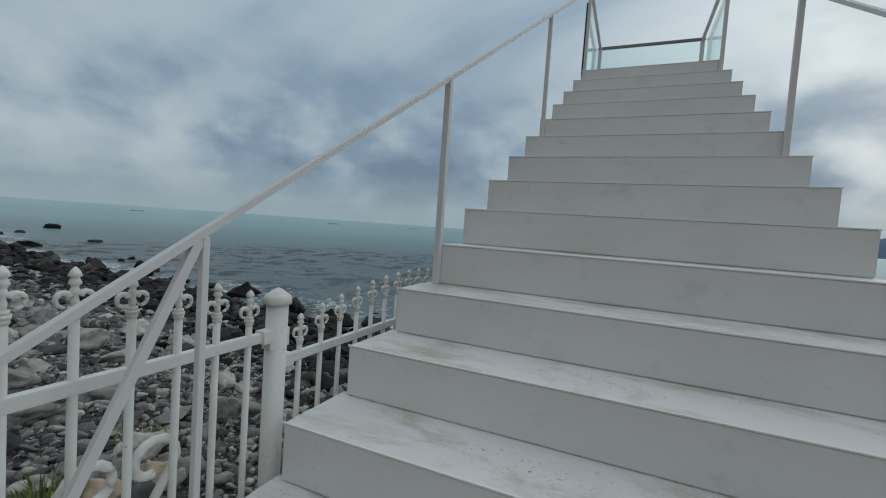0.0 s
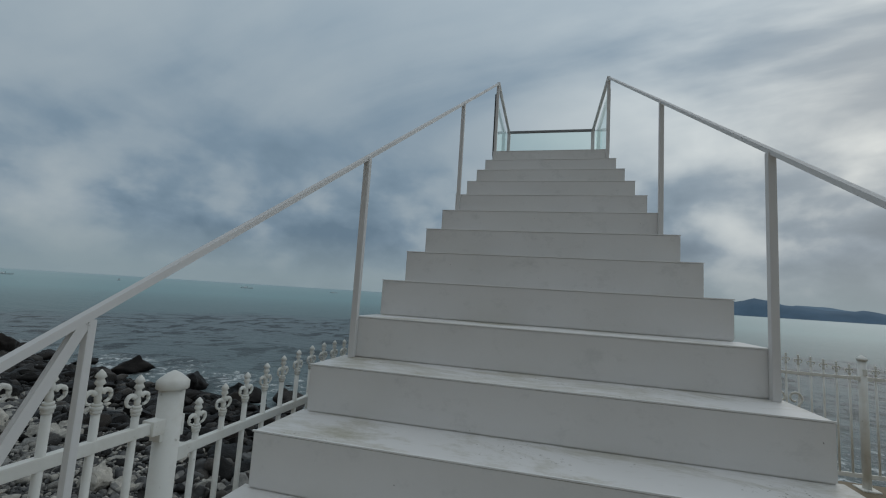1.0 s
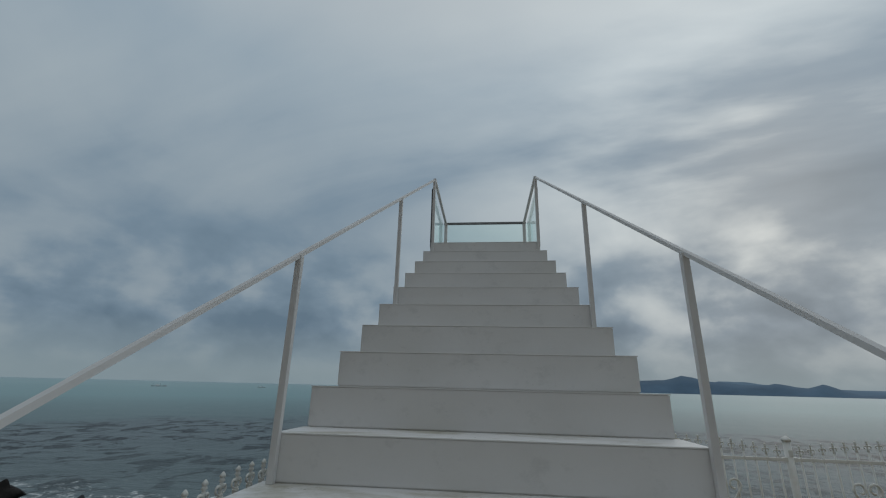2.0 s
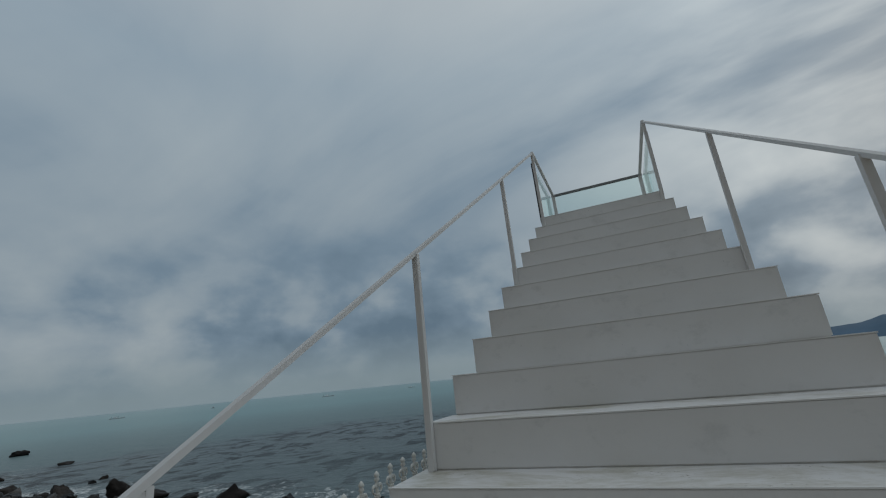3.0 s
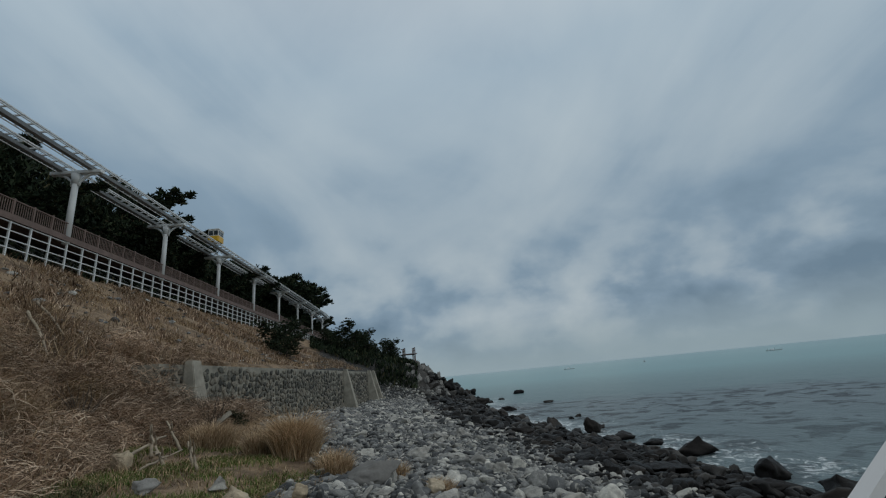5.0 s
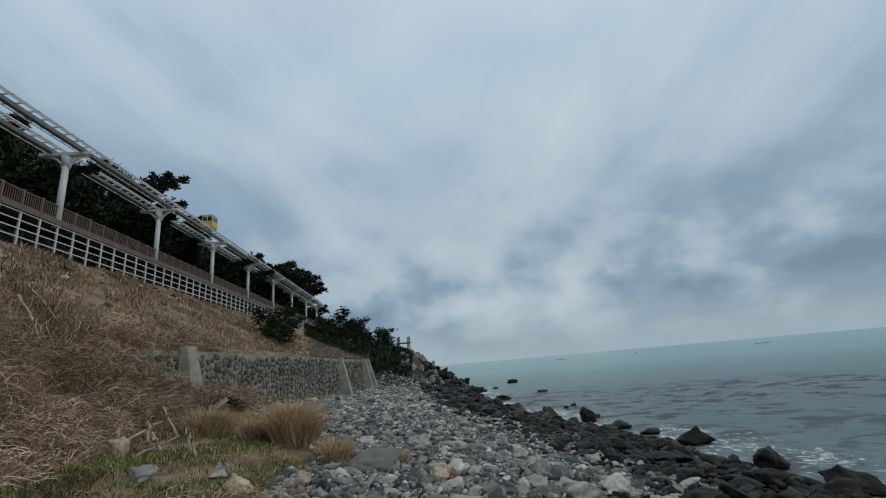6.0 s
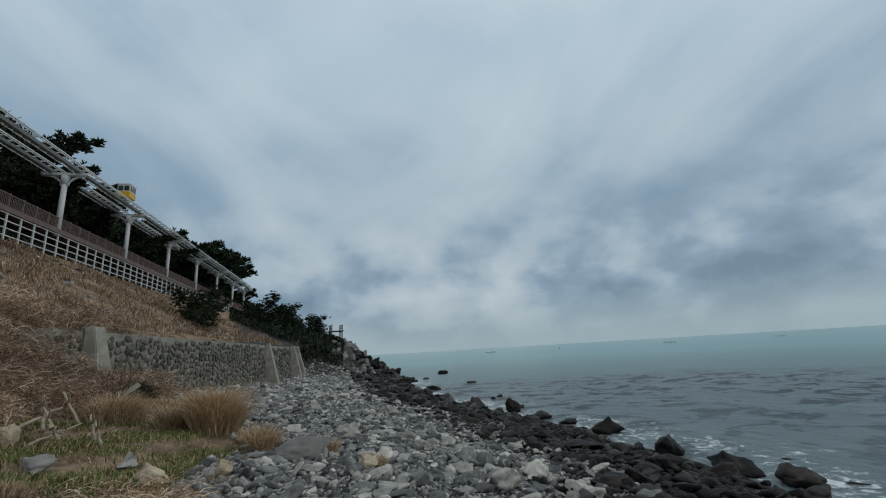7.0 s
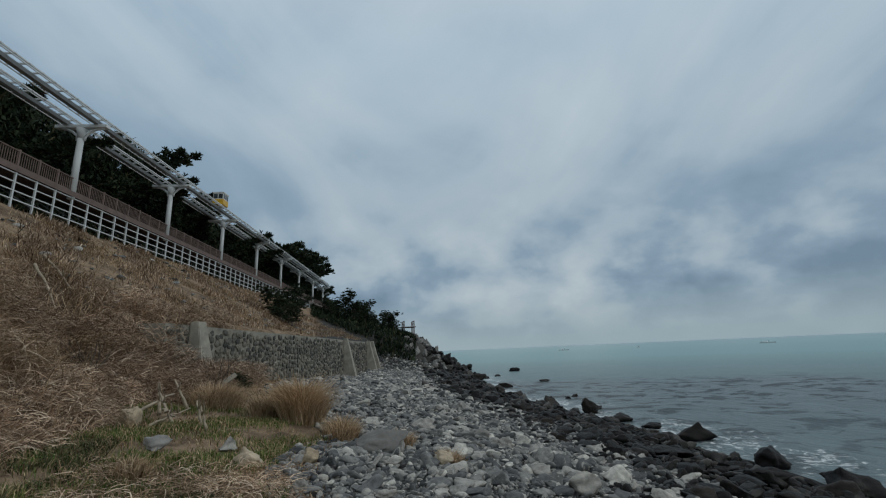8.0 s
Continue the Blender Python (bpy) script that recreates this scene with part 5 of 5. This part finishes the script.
def walkway_bay(u):
    """One bay: deck, railing and the lattice of posts and rails under it."""
    t = thing("walkway_bay", "brown timber walkway with railing on white steel lattice", "walkway", on_line(u, 0, DECK_Z), "walkway bays", turn=line_turn)
    s = -1 if (Matrix.Rotation(radians(line_turn), 2) @ Vector((0, 1))).dot(Vector((float(OUT[0]), float(OUT[1])))) < 0 else 1
    Y = lambda a, b: (min(s * a, s * b), max(s * a, s * b))
    part("deck", box(0, BAY, *Y(0.2, -3.2), -0.16, 0.0), WOOD, t)
    part("fascia", box(0, BAY, *Y(0.2, 0.26), -0.34, 0.03), WOOD, t)
    part("railing_post", box(-0.06, 0.06, *Y(0.02, 0.14), 0.0, 1.2, 0.01), WOOD, t)
    part("top_rail", box(0.06, BAY - 0.06, *Y(0.02, 0.14), 1.04, 1.12, 0.01), WOOD, t)
    part("bottom_rail", box(0.06, BAY - 0.06, *Y(0.04, 0.12), 0.08, 0.15), WOOD, t)
    for k in range(9):
        b = part("baluster", BALUSTER, None, t)
        b.location = (0.1 + 0.163 * k, s * 0.08, 0)
    part("steel_post", box(-0.048, 0.048, *Y(0.06, 0.17), -3.6, -0.35), TRACKWHITE, t)
    for z in (-0.42, -0.98, -1.54, -2.10):
        part("steel_rail", box(0.048, BAY - 0.048, *Y(0.075, 0.155), z - 0.032, z + 0.032), TRACKWHITE, t)
    part("back_post", box(-0.06, 0.06, *Y(-2.8, -2.9), -3.4, -0.17), GIRDER, t)
    part("brace", bar((0, s * 0.05, -2.2), (0, s * -2.8, -0.3), 0.07, 0.07), GIRDER, t)


u = U0
while u < U1 - 0.1:
    walkway_bay(u)
    u += BAY

# ---- elevated capsule railway ----
def track_pillar(u, h0=DECK_Z, out=0.0, drop=0.0):
    t = thing("track_pillar", "white steel pillar with cross arm and curved brackets", "pillar", on_line(u, out, h0), "track pillars", turn=line_turn)
    top = TRACK_Z - 0.42 - h0 - drop
    part("column", tube([(0, 0, -0.5), (0, 0, top - 0.35)], [0.24, 0.21], 16), TRACKWHITE, t)
    part("collar", tube([(0, 0, top - 1.1), (0, 0, top - 0.3)], [0.23, 0.36], 16), TRACKWHITE, t)
    part("cross_arm", box(-0.22, 0.22, -1.9, 1.9, top - 0.26, top, 0.04), TRACKWHITE, t)
    for s in (-1, 1):
        pts = [(0, s * (0.25 + 1.35 * (1 - math.cos(a))), top - 1.25 + 1.0 * math.sin(a)) for a in [radians(90) * k / 6 for k in range(7)]]
        part("bracket", tube(pts, 0.10, 8), TRACKWHITE, t)


for s in range(-4, 6):
    track_pillar(s * STEP)


def curve_path(u):
    """Centre line of the track: straight, then bending inland."""
    over = max(u - 5.6 * STEP, 0)
    return on_line(u, -0.012 * over * over, TRACK_Z - 0.0016 * over * over)


def swept(u0, u1, step, out, dz, w, h):
    """A bar that follows the track."""
    bm = bmesh.new()
    n = max(int((u1 - u0) / step), 1)
    ring = []
    for k in range(n + 1):
        c = curve_path(u0 + (u1 - u0) * k / n)
        o = Vector((float(OUT[0]), float(OUT[1]), 0))
        ring.append([bm.verts.new(c + o * (out + a * w / 2) + Vector((0, 0, dz + b * h / 2))) for a, b in ((-1, -1), (1, -1), (1, 1), (-1, 1))])
    for r0, r1 in zip(ring, ring[1:]):
        for k in range(4):
            bm.faces.new((r0[k], r0[(k + 1) % 4], r1[(k + 1) % 4], r1[k]))
    bm.faces.new(ring[0][::-1])
    bm.faces.new(ring[-1])
    bmesh.ops.recalc_face_normals(bm, faces=bm.faces[:])
    return bm


for u in (6.0, 6.75, 7.5, 8.2):
    over = (u - 5.6) * STEP
    track_pillar(u * STEP, out=-0.012 * over * over, drop=0.0016 * over * over)
track = thing("elevated_track", "white steel elevated rail track with grey girders", "railway track", (0, 0, 0))
T0, T1 = -4.4 * STEP, 8.3 * STEP
for out in (-1.1, 1.1):
    part("girder", swept(T0, T1, 4, out, -0.27, 0.34, 0.28), GIRDER, track, "grey box girder")
    for k in (-0.55, 0.55):
        part("running_rail", swept(T0, T1, 4, out + k, 0.02, 0.09, 0.10), TRACKWHITE, track)
        part("guide_tube", swept(T0, T1, 4, out + k * 1.15, -0.20, 0.06, 0.06), TRACKWHITE, track)
    u = T0
    while u < T1:
        k = part("sleeper", SLEEPER, None, track)
        k.matrix_local = Matrix.Translation(curve_path(u) + Vector((float(OUT[0]), float(OUT[1]), 0)) * out) @ Matrix.Rotation(radians(line_turn), 4, "Z")
        u += 0.95


def capsule(u, out, paint_mat, label):
    """A small boxy cabin with a rounded roof, windows all round and wheels on the rails."""
    t = thing("rail_capsule", label, "cable car", curve_path(u) + Vector((float(OUT[0]), float(OUT[1]), 0)) * out, "rail capsules", turn=line_turn)
    t.scale = (0.62, 0.78, 0.88)
    part("lower_body", box(-1.15, 1.15, -0.85, 0.85, 0.22, 1.02, 0.12), paint_mat, t)
    part("upper_body", box(-1.10, 1.10, -0.81, 0.81, 1.0, 1.92, 0.10), CREAM, t, "cream window band")
    part("roof", box(-1.16, 1.16, -0.87, 0.87, 1.86, 2.08, 0.10), CREAM, t)
    for s in (-1, 1):
        for k in (-0.68, 0.0, 0.68):
            part("window", box(k - 0.27, k + 0.27, s * 0.81 - 0.012, s * 0.81 + 0.012, 1.14, 1.76, 0.01), PANE, t)
        for k in (-0.38, 0.38):
            part("window", box(s * 1.10 - 0.012, s * 1.10 + 0.012, k - 0.31, k + 0.31, 1.12, 1.76, 0.01), PANE, t)
        for k in (-0.7, 0.7):
            w = part("wheel", tube([(0, -0.06, 0), (0, 0.06, 0)], 0.17, 14), DARK, t)
            w.location = (k, s * 0.58, 0.235)
    part("bumper", box(-1.25, 1.25, -0.3, 0.3, 0.26, 0.40, 0.03), DARK, t)


capsule(0.70 * STEP, 1.1, YELLOW, "yellow and cream rail capsule with dark windows")
capsule(-2.15 * STEP, 1.1, RED, "red and cream rail capsule with dark windows")


# ---- lookout on the point ----
t = thing("lookout_platform", "small timber lookout platform on the rocky point", "platform", (-78.0, 12.7, 5.2))
for x in (-1.1, 0, 1.1):
    for y in (-0.9, 0.9):
        part("post", box(x - 0.07, x + 0.07, y - 0.07, y + 0.07, -3.1, 1.9, 0.01), WOOD, t)
part("deck", box(-1.4, 1.4, -1.2, 1.2, 0.75, 0.87, 0.02), WOOD, t)
for y in (-0.9, 0.9):
    part("rail", box(-1.3, 1.3, y - 0.05, y + 0.05, 1.78, 1.88, 0.01), WOOD, t)
    part("rail", box(-1.3, 1.3, y - 0.04, y + 0.04, 1.32, 1.40, 0.01), WOOD, t)


# ---- fishing boats ----
def boat(yaw, dist, length, turn, label):
    a = radians(yaw)
    t = thing("fishing_boat", label, "boat", (-math.sin(a) * dist, math.cos(a) * dist, SEA), "fishing boats", turn=turn)
    L, W = length / 2, length * 0.13
    bm = bmesh.new()
    rings = []
    for k in range(9):
        f = -1 + 2 * k / 8
        w = W * (1 - max(f, 0) ** 2.2) * (0.85 + 0.15 * (f < 0))
        sheer = length * (0.055 + 0.05 * max(f, 0) ** 2)
        rings.append([bm.verts.new((f * L, s * w * g, z)) for s, g, z in ((-1, 1, sheer), (-1, 0.75, -0.25), (1, 0.75, -0.25), (1, 1, sheer))])
    for r0, r1 in zip(rings, rings[1:]):
        for k in range(4):
            bm.faces.new((r0[k], r0[(k + 1) % 4], r1[(k + 1) % 4], r1[k]))
    bm.faces.new(rings[0])
    bmesh.ops.remove_doubles(bm, verts=bm.verts[:], dist=0.001)
    bmesh.ops.recalc_face_normals(bm, faces=bm.faces[:])
    part("hull", bm, HULL, t)
    h = length * 0.05
    part("cabin", box(-L * 0.45, -L * 0.05, -W * 0.6, W * 0.6, h, h + length * 0.10, 0.05), CABIN, t)
    part("mast", tube([(L * 0.1, 0, h), (L * 0.1, 0, h + length * 0.17)], 0.07, 6), DARK, t)
    part("gallows", tube([(-L * 0.85, 0, h), (-L * 0.8, 0, h + length * 0.14)], 0.07, 6), DARK, t)


boat(59.5, 367, 8.5, 40, "small grey fishing boat far out on the sea")
boat(50.8, 385, 7.0, -30, "tiny dark skiff far out on the sea")
boat(38.2, 355, 9.0, 20, "small grey fishing boat far out on the sea")
boat(27.8, 400, 6.5, 10, "tiny dark skiff far out on the sea")

# single stones of the near stretch of wall
for i, (x, z, a, b, tilt) in enumerate(near):
    ob = new("stone", stone_meshes[i % 8])
    ob.parent = wall
    ob.matrix_local = Matrix.Translation((x, float(wall_y(x)) + 0.06 + 0.1 * (3.26 - z) / 4.9, z)) @ Matrix.Rotation(wall_turn, 4, "Z") @ Matrix.Rotation(tilt, 4, "Y") @ Matrix.Diagonal((a, 0.055, b, 1))
